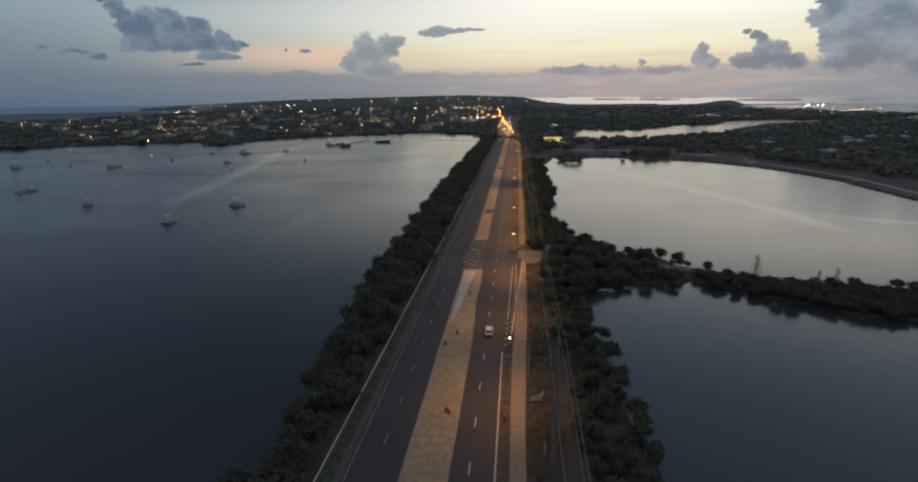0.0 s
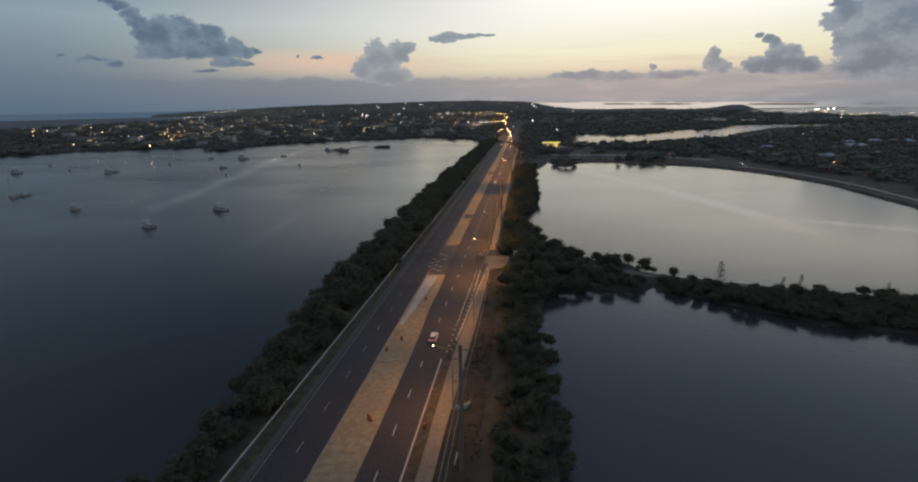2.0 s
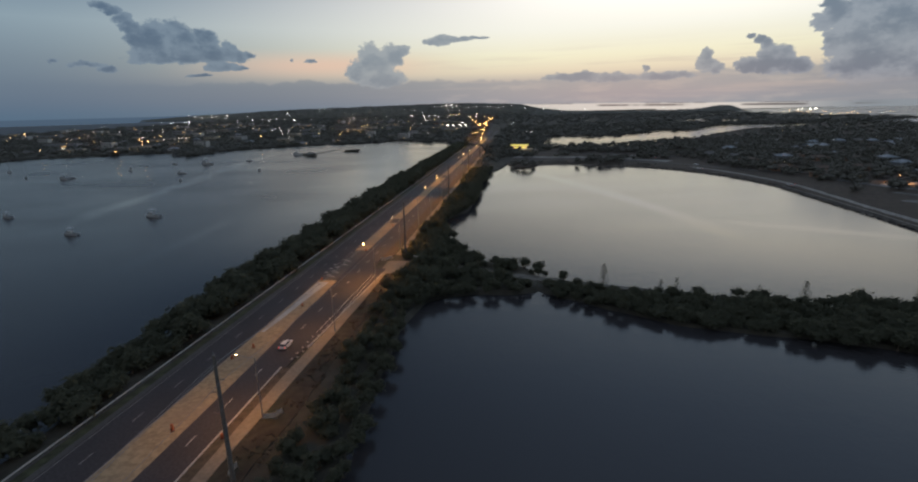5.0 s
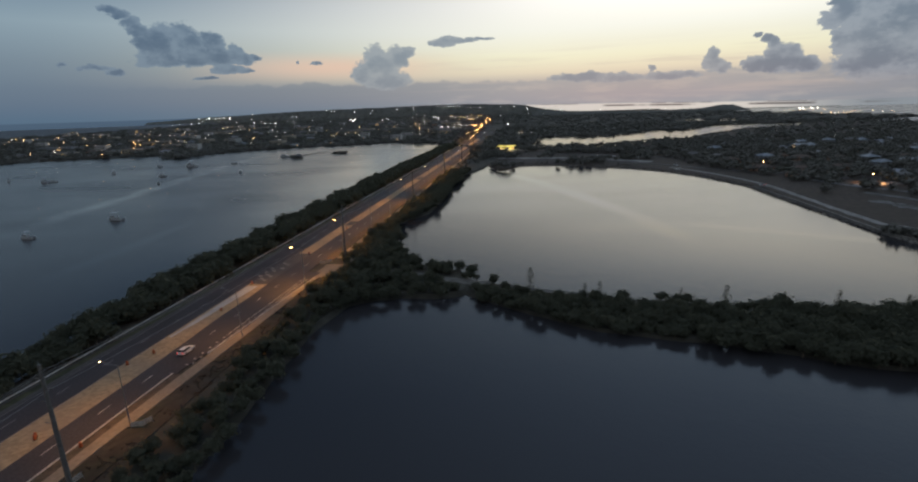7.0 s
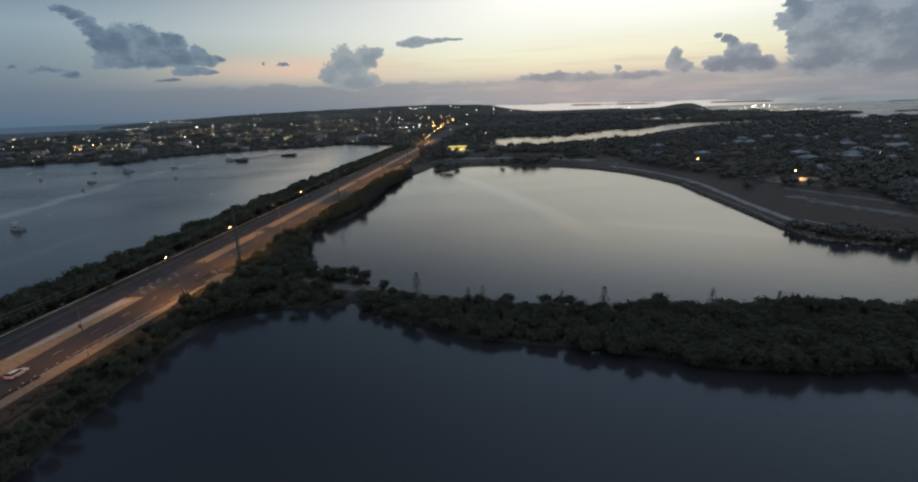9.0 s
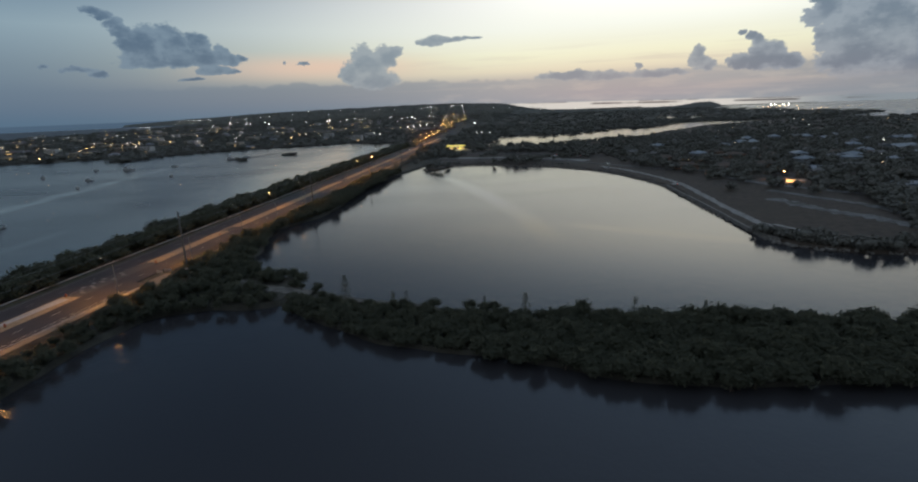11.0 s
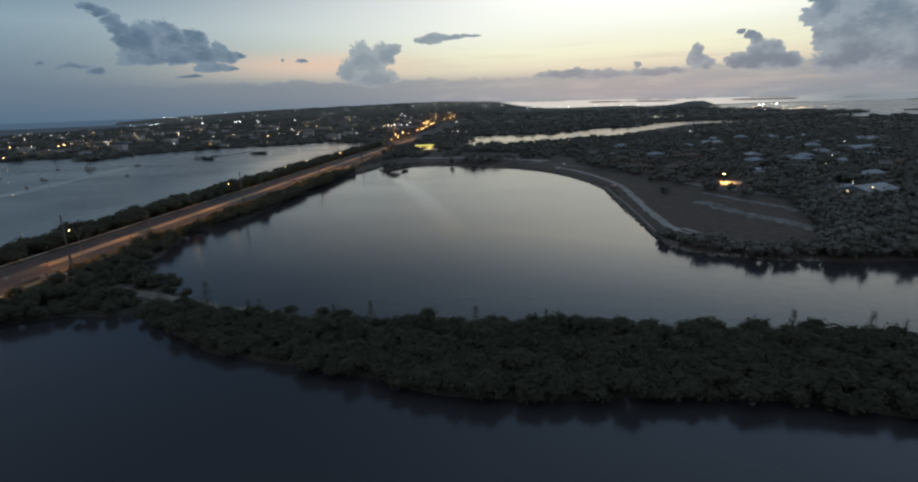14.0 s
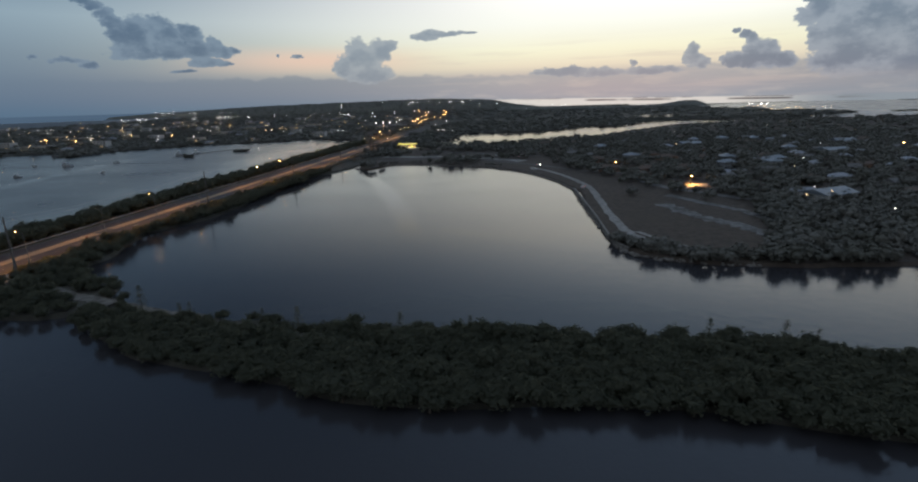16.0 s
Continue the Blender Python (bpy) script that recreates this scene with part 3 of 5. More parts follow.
strip("grass_strip", -150, 108, -0.45, 1.7, 1.47, DIRT, "narrow strip of dirt and grass behind the kerb", wander=0.15, thick=0.3, step=6)
strip("pavement", -150, 178, lambda u: 1.7 + max(0, min(u - 108, 60)) * 0.045, lambda u: 4.4 + max(0, min(u - 80, 70)) * 0.022, 1.55, PAVEMENT, "tan concrete pavement beside the road", wander=0.12, thick=0.35, step=4, category="pavement")
strip("pavement_far", 200, 760, 3.8, 6.4, 1.5, PAVEMENT, "tan concrete pavement beside the road", wander=0.25, thick=0.3, step=6, category="pavement")
strip("verge", -150, 180, lambda u: 4.3 + max(0, min(u - 80, 70)) * 0.022, lambda u: 10.5 + 1.6 * noise.noise(Vector((u * 0.06, 0, 0))), 1.40, VERGE, "bare brown dirt verge", wander=0.4, thick=0.3, step=4)
strip("verge_left", -150, 1000, -29.6, -24.6, 1.42, SCRUB, "dark grassy verge between the road and the railing", wander=0.2, thick=0.3)
strip("kerb", -150, 108, -0.7, -0.42, 1.62, CONCRETE, "pale concrete kerb", thick=0.3, category="kerb")
strip("kerb_taper", 118, 176, lambda u: 1.4 + (u - 118) * 0.055, lambda u: 1.68 + (u - 118) * 0.055, 1.62, CONCRETE, "pale concrete kerb of the turning lane", thick=0.3, category="kerb", step=4)
for v0 in (-24.1, -15.5):
    strip("edge_line", -150, 1000, v0 - 0.07, v0 + 0.07, 1.515, FADED, "worn white edge line on the road", category="road marking")
strip("gutter", -150, 900, -25.9, -24.65, 1.47, ASPHALT_OLD, "pale concrete gutter beside the carriageway", category="gutter", wander=0.1)
strip("turn_line", 128, 174, lambda u: 0.4 + (u - 128) * 0.02, lambda u: 0.52 + (u - 128) * 0.02, 1.515, PAINT, "white line of the turning lane", category="road marking", step=4)
strip("turn_line_far", 140, 174, 2.4, 2.55, 1.515, PAINT, "white line of the turning lane", category="road marking", step=4)


def dash(u, v, long=3.05, wide=0.17, z=1.516):
    vs = [road(u - long / 2, v - wide / 2, z), road(u - long / 2, v + wide / 2, z), road(u + long / 2, v + wide / 2, z), road(u + long / 2, v - wide / 2, z)]
    return vs


def marks(name, rows, label, paint):
    vs, fs = [], []
    for r in rows:
        fs.append(tuple(range(len(vs), len(vs) + 4)))
        vs += r
    return tagged(part(name, mesh(name, vs, fs, paint), paint), label, "road marking", kind="structure")


U0 = 81.0
marks("lane_dashes", [dash(U0 + 12.19 * k, -4.7) for k in range(-18, 76)], "white broken lane line", PAINT)
marks("lane_dashes", [dash(U0 + 6 + 12.19 * k, -19.9) for k in range(-18, 76)], "faded white broken lane line", FADED)
marks("crossing_bars", [dash(172 + 4.6 * k + 1.6 * (j % 2), -16.2 + 2.0 * j, 1.1, 1.5) for k in range(5) for j in range(3) if (k + j) % 4], "broken pale crossing bars on the junction", FADED)

# ---- railing along the bay ----
strip("rail_footing", -150, 760, -28.75, -28.0, 1.46, ASPHALT_OLD, "grey concrete strip under the guard rail", category="kerb", wander=0.08, thick=0.2)
guard = thing("guard_rail", "pale galvanised guard rail on posts beside the bay", "guard rail")
prof = [(0.0, 0.50), (0.08, 0.56), (0.0, 0.66), (0.08, 0.76), (0.0, 0.82), (-0.03, 0.82), (-0.03, 0.50)]
vs, fs = [], []
for i in range(0, 61):
    u = -140 + i * 15
    for o, h in prof:
        vs.append(road(u, -28.3 + o, 1.4 + h))
for i in range(60):
    for j in range(7):
        a, b = i * 7 + j, i * 7 + (j + 1) % 7
        fs.append((a, b, b + 7, a + 7))
part("rail", mesh("rail", vs, fs, RAILSTEEL), RAILSTEEL, guard)
b = bmesh.new()
box(b, 0, 0, 0.42, 0.14, 0.12, 0.86, 0.02)
first = part("post", b, STEEL, guard)
first.location = road(-140, -28.45, 1.35)
for i in range(1, 150):
    o = new("post", first.data)
    o.parent, o.location = guard, road(-140 + i * 4.0, -28.45, 1.35)


# ---- street lamps ----
def street_lamp(name, u, v, reach, height, drop, lit=True, watts=2600.0, bowl=0.27):
    """A tall tapered pole with a side arm over the road. drop: whether the lens hangs below the housing."""
    lamp = thing(name, "tall grey steel street lamp with a glowing orange lens" if lit else "tall grey steel street lamp", "street lamp", "street lamps along the causeway", pose(*road(u, v, 1.4), 0, 0, -6.3))
    b = bmesh.new()
    box(b, 0, 0, 0.15, 0.5, 0.5, 0.3, 0.04)
    rod(b, (0, 0, 0.3), (0, 0, height - 0.6), 0.13, 0.075, 10)
    part("pole", b, STEEL, lamp)
    b = bmesh.new()
    pts = [Vector((-reach * math.sin(a), 0, height - 0.6 + 0.75 * (1 - math.cos(a)))) for a in [k * math.pi / 12 for k in range(7)]]
    for p, q in zip(pts, pts[1:]):
        rod(b, p, q, 0.05, 0.045, 6)
    part("arm", b, STEEL, lamp)
    head = (-reach - 0.3, 0, height + 0.12)
    b = bmesh.new()
    bmesh.ops.create_uvsphere(b, u_segments=12, v_segments=8, radius=0.5, matrix=Matrix.Translation(head) @ Matrix.Diagonal((1.0, 0.55, 0.3, 1)))
    bmesh.ops.delete(b, geom=[x for x in b.verts if x.co.z < head[2] - 0.02], context="VERTS")
    part("housing", b, STEEL, lamp)
    b = bmesh.new()
    depth = 0.8 if drop else 0.12
    bmesh.ops.create_uvsphere(b, u_segments=12, v_segments=8, radius=bowl, matrix=Matrix.Translation((head[0], 0, head[2] - 0.04)) @ Matrix.Diagonal((1.0, 0.9, depth, 1) if drop else (0.8, 0.5, depth, 1)))
    bmesh.ops.delete(b, geom=[x for x in b.verts if x.co.z > head[2] - 0.02], context="VERTS")
    part("lens", b, (SODIUM if u < 540 else SODIUM_FAR) if lit else GLASS, lamp, "glowing orange lens" if lit else "")
    if lit and watts:
        bulb = bpy.data.lights.new("lamp_light", "SPOT")
        bulb.energy, bulb.color, bulb.spot_size, bulb.spot_blend, bulb.shadow_soft_size = watts, (1.0, 0.42, 0.085), radians(152), 0.7, 0.25
        o = new("lamp_light", bulb)
        o.parent, o.location, o.rotation_euler = lamp, (head[0], 0, head[2] - 0.55), (0, radians(5), 0)
    return lamp


LIT = [9.5, 49.0, 88.8, 128.0, 167.5, 207.0, 246.0, 281.5, 320.5, 399.5, 439.0, 480.0, 522.0, 600.0, 685.0]
for k, u in enumerate(LIT):
    street_lamp("street_lamp", u, 4.9 if u < 170 else 4.2, 3.3 if u < 170 else 2.6, 13.4 if u < 170 else 14.2 if u < 240 else 15.2, u not in (128.0, 246.0), True, 2600.0 if u < 60 else 5400.0 if u < 150 else 11000.0 if u < 300 else 14000.0, 0.23)

# ---- power poles and lines ----
POLES = [-52, 72, 197, 321, 446, 570, 695]


def power_pole(u, lean):
    p = thing("power_pole", "tall weathered power pole with insulators beside the road", "power pole", "power poles along the causeway", pose(*road(u, 8.7, 1.2), 0, lean, -6.3))
    b = bmesh.new()
    rod(b, (0, 0, -0.2), (0, 0, 22.4), 0.42, 0.24, 12)
    part("shaft", b, POLE, p)
    b = bmesh.new()
    rod(b, (0, 0, 22.4), (0, 0, 23.0), 0.05, 0.03, 6)
    part("tip", b, STEEL, p)
    for k, (h, sgn) in enumerate(((21.6, 1), (20.0, -1), (18.4, 1), (16.2, -1))):
        b = bmesh.new()
        rod(b, (0, 0, h - 0.1), (sgn * 1.15, 0, h + 0.15), 0.06, 0.05, 6)
        for j in range(3):
            rod(b, (sgn * (0.7 + 0.16 * j), 0, h + 0.02), (sgn * (0.75 + 0.16 * j), 0, h + 0.13), 0.12, 0.12, 8)
        part("insulator", b, POLE, p)
    b = bmesh.new()
    rod(b, (0, 0, 12.5), (-1.6, 0, 12.7), 0.05, 0.04, 6)
    part("bracket", b, POLE, p)
    return p


for u in POLES:
    power_pole(u, 0.6 * math.sin(u))
for h, sgn in ((21.75, 1.15), (20.15, -1.15), (18.55, 1.15)):
    line = thing("power_line", "thin dark overhead power cable", "cable", "overhead power cables", pose(0, 0, 0))
    for a, b_ in zip(POLES, POLES[1:]):
        vs, fs = [], []
        for i in range(13):
            t = i / 12
            sag = 4 * 2.0 * t * (1 - t)
            c = Vector(road(a + (b_ - a) * t, 8.7 + sgn, 1.2 + h - sag))
            for k in range(3):
                vs.append(c + Vector((0.04 * math.cos(k * 2.094), 0, 0.04 * math.sin(k * 2.094))))
            if i:
                q = 3 * i
                fs += [(q - 3 + k, q - 3 + (k + 1) % 3, q + (k + 1) % 3, q + k) for k in range(3)]
        part("span", mesh("span", vs, fs, CABLE), CABLE, line)


# ---- trees ----
def crown_arrays(rng, rx, rz, lobes, leaves, leaf, low=0.12):
    """Verts and faces of a ragged crown: dark inner lobes wrapped in many small leaf clumps."""
    vs, fs = [], []
    centres = []
    for k in range(lobes):
        a, r = rng.uniform(0, 6.28), rx * 0.55 * math.sqrt(rng.random())
        centres.append((r * math.cos(a), r * math.sin(a), rz * rng.uniform(0.42, 0.68), rx * rng.uniform(0.38, 0.6), rz * rng.uniform(0.24, 0.34)))
    ico = bmesh.new()
    bmesh.ops.create_icosphere(ico, subdivisions=1, radius=1.0)
    iv = [v.co.copy() for v in ico.verts]
    iff = [[v.index for v in f.verts] for f in ico.faces]
    ico.free()
    for cx, cy, cz, r, h in centres:
        k0 = len(vs)
        for v in iv:
            j = 0.8 * rng.uniform(0.75, 1.05)
            vs.append((cx + v.x * r * j, cy + v.y * r * j, max(0.05, cz + v.z * h * j)))
        fs += [[k0 + i for i in f] for f in iff]
    for k in range(leaves):
        cx, cy, cz, r, h = centres[k % lobes]
        d = Vector((rng.gauss(0, 1), rng.gauss(0, 1), rng.gauss(0.25, 1))).normalized()
        s = rng.uniform(0.8, 1.22)
        p = Vector((cx + d.x * r * s, cy + d.y * r * s, max(low, cz + d.z * h * s)))
        n = (d + Vector((rng.uniform(-.8, .8), rng.uniform(-.8, .8), rng.uniform(-.3, 1.0)))).normalized()
        t = n.orthogonal().normalized()
        t = (Matrix.Rotation(rng.uniform(0, 6.28), 3, n) @ t)
        w = n.cross(t)
        L = leaf * rng.uniform(0.6, 1.3)
        k0 = len(vs)
        vs += [tuple(p - t * L), tuple(p + w * L * 0.55 + n * L * 0.15), tuple(p + t * L), tuple(p - w * L * 0.55 + n * L * 0.15)]
        fs.append([k0, k0 + 1, k0 + 2, k0 + 3])
    return vs, fs


def trunk_mesh(rng, h, spread):
    b = bmesh.new()
    rod(b, (0, 0, -0.6), (0.1, 0, h * 0.45), 0.16, 0.10, 6)
    for k in range(4):
        a = k * 1.57 + rng.uniform(-0.4, 0.4)
        rod(b, (0.05, 0, h * rng.uniform(0.25, 0.42)), (spread * 0.5 * math.cos(a), spread * 0.5 * math.sin(a), h * rng.uniform(0.55, 0.75)), 0.08, 0.03, 5)
        rod(b, (0, 0, h * 0.2), (0.5 * math.cos(a + .6), 0.5 * math.sin(a + .6), -0.6), 0.05, 0.05, 4)
    me = bpy.data.meshes.new("trunk")
    b.to_mesh(me)
    b.free()
    me.materials.append(BARK)
    return me


rng = random.Random(7)
KINDS = []
for k in range(7):
    rx, rz = (3.4, 3.0, 3.8, 2.6, 3.2, 2.4, 3.6)[k], (5.2, 4.4, 5.8, 4.0, 6.2, 5.0, 4.8)[k]
    arr = crown_arrays(rng, rx, rz, 8, 230, 0.5)
    KINDS.append((arr, mesh("crown", *arr, LEAF), trunk_mesh(rng, rz, rx)))
# a feathery, open kind that stands above the rest
TALL = []
for k in range(3):
    vs, fs = [], []
    for j in range(330):
        z = 1.2 + 9.2 * rng.random() ** 1.15
        r = 2.9 * (1 - z / 11.4) ** 0.6 * rng.random() * (0.45 + 0.55 * abs(math.sin(z * 2.1 + k))) + 0.05
        a = rng.uniform(0, 6.28)
        p = Vector((r * math.cos(a), r * math.sin(a), z + r * 0.25))
        d = Vector((math.cos(a) * 0.7 + rng.uniform(-.5, .5), math.sin(a) * 0.7 + rng.uniform(-.5, .5), rng.uniform(-0.5, 0.9))).normalized()
        w = d.orthogonal().normalized() * 0.10
        L = rng.uniform(0.3, 0.6)
        k0 = len(vs)
        vs += [tuple(p - w), tuple(p + d * L), tuple(p + w), tuple(p - d * L * 0.6)]
        fs.append([k0, k0 + 1, k0 + 2, k0 + 3])
    b = bmesh.new()
    rod(b, (0, 0, -0.5), (0, 0, 10.2), 0.13, 0.03, 6)
    for j in range(9):
        a, z = j * 2.4, 2.4 + j * 0.8
        rod(b, (0, 0, z), (1.3 * math.cos(a), 1.3 * math.sin(a), z + 0.5), 0.04, 0.015, 4)
    me = bpy.data.meshes.new("trunk")
    b.to_mesh(me)
    b.free()
    me.materials.append(BARK)
    TALL.append((None, mesh("crown", vs, fs, LEAF), me))


def tree(kind, x, y, z, scale, turn, label, group, tall=1.0):
    t = thing("mangrove_tree" if kind in KINDS else "pine_tree", label, "tree", group, pose(x, y, z, 0, 0, turn) @ Matrix.Diagonal((scale, scale, scale * tall, 1)))
    o = new("trunk", kind[2])
    o.parent = t
    o = new("crown", kind[1])
    o.parent = t
    return t


def scatter(zone, spacing, rng):
    """Jittered places within a zone given by x, y bounds and a test."""
    x0, x1, y0, y1, test = zone
    out, y = [], y0
    while y < y1:
        x = x0
        while x < x1:
            px, py = x + rng.uniform(-.45, .45) * spacing, y + rng.uniform(-.45, .45) * spacing
            if test(px, py):
                out.append((px, py))
            x += spacing
        y += spacing
    return out


BERM_LINE = [(p.x, p.y) for p in spline([(x, y, 0) for x, y in BERM], 6)]


def left_edge(u):
    return -40.0 - 5.0 * min(1, max(0, (u - 95) / 70)) - 1.5 * min(1, max(0, (u - 230) / 200)) + 2.2 * noise.noise(Vector((u * 0.045, 0, 0)))


def in_left(x, y):
    u, v = along(x, y)
    return left_edge(u) < v < -30.4 - 1.0 * noise.noise(Vector((u * 0.07, 5, 0)))


def right_edge(u):
    if u < 150:
        return 25.6 - 2.0 * max(0, (u - 70) / 80)
    return 22.5 + 2.2 * min(1, max(0, (u - 275) / 20)) + 4 * noise.noise(Vector((u * 0.03, 2, 0))) - 7 * math.exp(-((u - 262) / 22) ** 2)


def in_right(x, y):
    u, v = along(x, y)
    lo = 14.0 - 2.0 * max(0.0, min(1.0, (u - 80) / 60)) + 1.5 * noise.noise(Vector((u * 0.08, 9, 0)))
    if 150 <= u < 258:
        return False
    if u >= 186:
        lo = 9.0
    return lo < v < right_edge(u) + 0.5


GAP = [(66, 177), (67, 173.5), (74, 170), (75.5, 158), (76.5, 150), (79.5, 150), (80, 160), (81, 173), (74, 177)]


SANDS = [[(50, 181.5), (60, 175.5), (70, 170.5), (78, 167), (86, 164)], [(90, 162.5), (101, 157.3), (110, 154), (119, 151), (129, 145.8), (143, 140.3), (156, 136)]]
SAND_LINES = [spline([(x, y, 0) for x, y in line], 6, False) for line in SANDS]


def on_sand(x, y, reach):
    return any((p.x - x) ** 2 + (p.y - y) ** 2 < reach * reach for line in SAND_LINES for p in line)


def in_berm(x, y):
    return not on_sand(x, y, 2.1) and not inside(x, y, GAP) and inside(x, y + 1.4, BERM_LINE) and x > 80


rng = random.Random(21)
CAUSEWAY_LINE = [(p.x, p.y) for p in spline([(x, y, 0) for x, y in CAUSEWAY], 6)]


def in_knob(x, y):
    """The wider wooded corner where the bank meets the causeway."""
    u, v = along(x, y)
    return inside(x - 1.0, y + 2.0, CAUSEWAY_LINE) and v > (11.5 if u < 178 else 8.5 if u > 194 else 14) and 150 < u < 262 and not inside(x, y, GAP) and not on_sand(x, y, 2.4)


near, rest = [], []
for p in scatter((50, 345, 60, 180, in_berm), 2.9, rng):
    (near if p[0] < 292 and rng.random() < 0.25 else rest).append(p + (0.5,))
for p in scatter((0, 110, 140, 280, in_knob), 3.8, rng):
    (near if rng.random() < 0.3 else rest).append(p + (0.9,))
for p in scatter((-30, 70, -30, 190, in_right), 3.7, rng):
    (near if 25 < p[1] < 175 and rng.random() < 0.3 else rest).append(p + (1.0,))
for p in scatter((20, 110, 186, 480, in_right), 3.3, rng):
    rest.append(p + (0.9,))
for p in scatter((-60, 80, -40, 800, in_left), 3.9, rng):
    (near if 45 < p[1] < 200 and rng.random() < 0.4 else rest).append(p + (0.9,))
near.sort(key=lambda p: p[1])
if len(near) > 296:
    keep = set(rng.sample(range(len(near)), 296))
    rest += [p for i, p in enumerate(near) if i not in keep]
    near = [p for i, p in enumerate(near) if i in keep]
def grown(x, y, r):
    """How tall the trees stand: high along the bay, low on the bank."""
    u, v = along(x, y)
    if v < -20:
        return r * (1.15 + 0.3 * min(1, max(0, (u - 105) / 45)))
    if v > 30:
        return r * (0.85 + 0.3 * min(1, max(0, (x - 110) / 60)) if y < 170 - 0.1 * x or x > 110 else 1.1)
    return r * (1.1 if 150 < u < 262 else 0.8 if u < 150 else 1.0)


def stand(x, y):
    """The bank's trees are broad and low."""
    return 0.85 if along(x, y)[1] > 30 else 1.0


for x, y, z in near:
    k = rng.randrange(7)
    tree(KINDS[k], x, y, z, grown(x, y, rng.uniform(0.72, 0.98)), rng.uniform(0, 360), "dense dark green mangrove tree by the water", "mangroves along the lagoons", stand(x, y) * rng.uniform(0.85, 1.05))
for x, y, s in ((98.5, 157.5, 0.62), (118, 148, 0.5), (114, 150, 0.42), (150.8, 139, 0.6), (178.3, 134, 0.58), (196, 133, 0.48), (252, 124, 0.6), (268, 121, 0.62), (275, 120, 0.5), (165, 137, 0.42), (140, 143, 0.45)):
    tree(TALL[rng.randrange(3)], x, y, 0.5, s * 1.3, rng.uniform(0, 360), "slim feathery pine rising above the mangroves", "pines on the bank")
for x, y, s in ((79.3, 170.5, 0.7), (81.5, 169.2, 0.5), (77.2, 171.8, 0.45)):
    tree(KINDS[3], x, y, 1.2, s, 40, "small open-crowned tree beside the gap in the bank", "mangroves along the lagoons", 1.1)


def thicket(name, places, label, mat, kinds):
    """The trees that are too many to part, as one mass of crowns."""
    vs, fs, base = [], [], 0
    for x, y, z, s, a, tall, k in places:
        arr = np.array(kinds[k][0])
        c, d = math.cos(a), math.sin(a)
        w = np.stack([arr[:, 0] * c - arr[:, 1] * d, arr[:, 0] * d + arr[:, 1] * c, arr[:, 2] * tall], 1) * s + np.array((x, y, z))
        vs.append(w)
        fs += [[base + i for i in f] for f in kinds[k][1]]
        base += len(w)
    me = mesh(name, np.concatenate(vs).tolist(), fs, mat)
    return tagged(part(name, me, mat), label, "trees", kind="stuff")


arrays = [k[0] for k in KINDS]
thicket("mangrove_thicket", [(x, y, z, grown(x, y, rng.uniform(0.7, 0.98)), rng.uniform(0, 6.28), stand(x, y) * rng.uniform(0.8, 1.15), rng.randrange(7)) for x, y, z in rest], "dense dark mangrove thicket along the shores", LEAF, arrays)

# woods on the far land
rng = random.Random(5)
MIDS = [crown_arrays(rng, rx, rz, 5, 75, 0.85) for rx, rz in ((3.6, 5.5), (4.4, 6.5), (3.0, 4.5), (4.8, 5.5))]
FARS = [crown_arrays(rng, rx, rz, 3, 24, 1.6) for rx, rz in ((7.0, 7.0), (8.5, 8.5), (6.0, 6.0))]
FIELD = [(262, 222), (272, 204), (300, 192), (318, 206), (330, 225), (352, 285), (330, 330), (316, 380), (300, 440), (262, 480), (240, 472), (262, 430), (274, 350)]
YARD = [(100, 500), (134, 522), (170, 522), (215, 495), (262, 470), (300, 500), (290, 560), (250, 610), (190, 640), (130, 720), (90, 760), (80, 600)]


def wooded(x, y):
    return noise.noise(Vector((x * 0.014, y * 0.014, 4.0))) + 0.5 * noise.noise(Vector((x * 0.05, y * 0.05, 1.0)))


def in_suburb(x, y):
    if not inside(x, y, SUBURB_LINE) or inside(x, y, FIELD) or (x < 292 and 205 < y < 484):
        return False
    if min((x - 328) ** 2 + (y - 437) ** 2, (x - 350) ** 2 + (y - 347) ** 2) < 420:
        return False
    if inside(x, y, YARD):
        return wooded(x, y) > 0.32
    return wooded(x, y) > -0.42


mid = [(x, y, 1.0, rng.uniform(1.0, 1.5), rng.uniform(0, 6.28), rng.uniform(0.7, 1.0), rng.randrange(4)) for x, y in scatter((85, 760, 180, 800, in_suburb), 9.6, rng)]
shore_line = spline([(262, 214, 0), (275, 193, 0), (305, 187, 0), (345, 184, 0), (420, 182, 0), (520, 180, 0)], 10, False)
for p in shore_line:
    for k in range(2):
        mid.append((p.x + rng.uniform(-2, 2), p.y + rng.uniform(-1, 5) + 4 * k, 0.6, rng.uniform(0.55, 0.95), rng.uniform(0, 6.28), 0.9, rng.randrange(4)))
for x, y in scatter((312, 640, 186, 300, lambda x, y: inside(x, y, SUBURB_LINE) and x > 320 + (y - 215) * 0.55), 6.4, rng):
    mid.append((x, y, 1.0, rng.uniform(0.65, 1.0), rng.uniform(0, 6.28), 0.85, rng.randrange(4)))
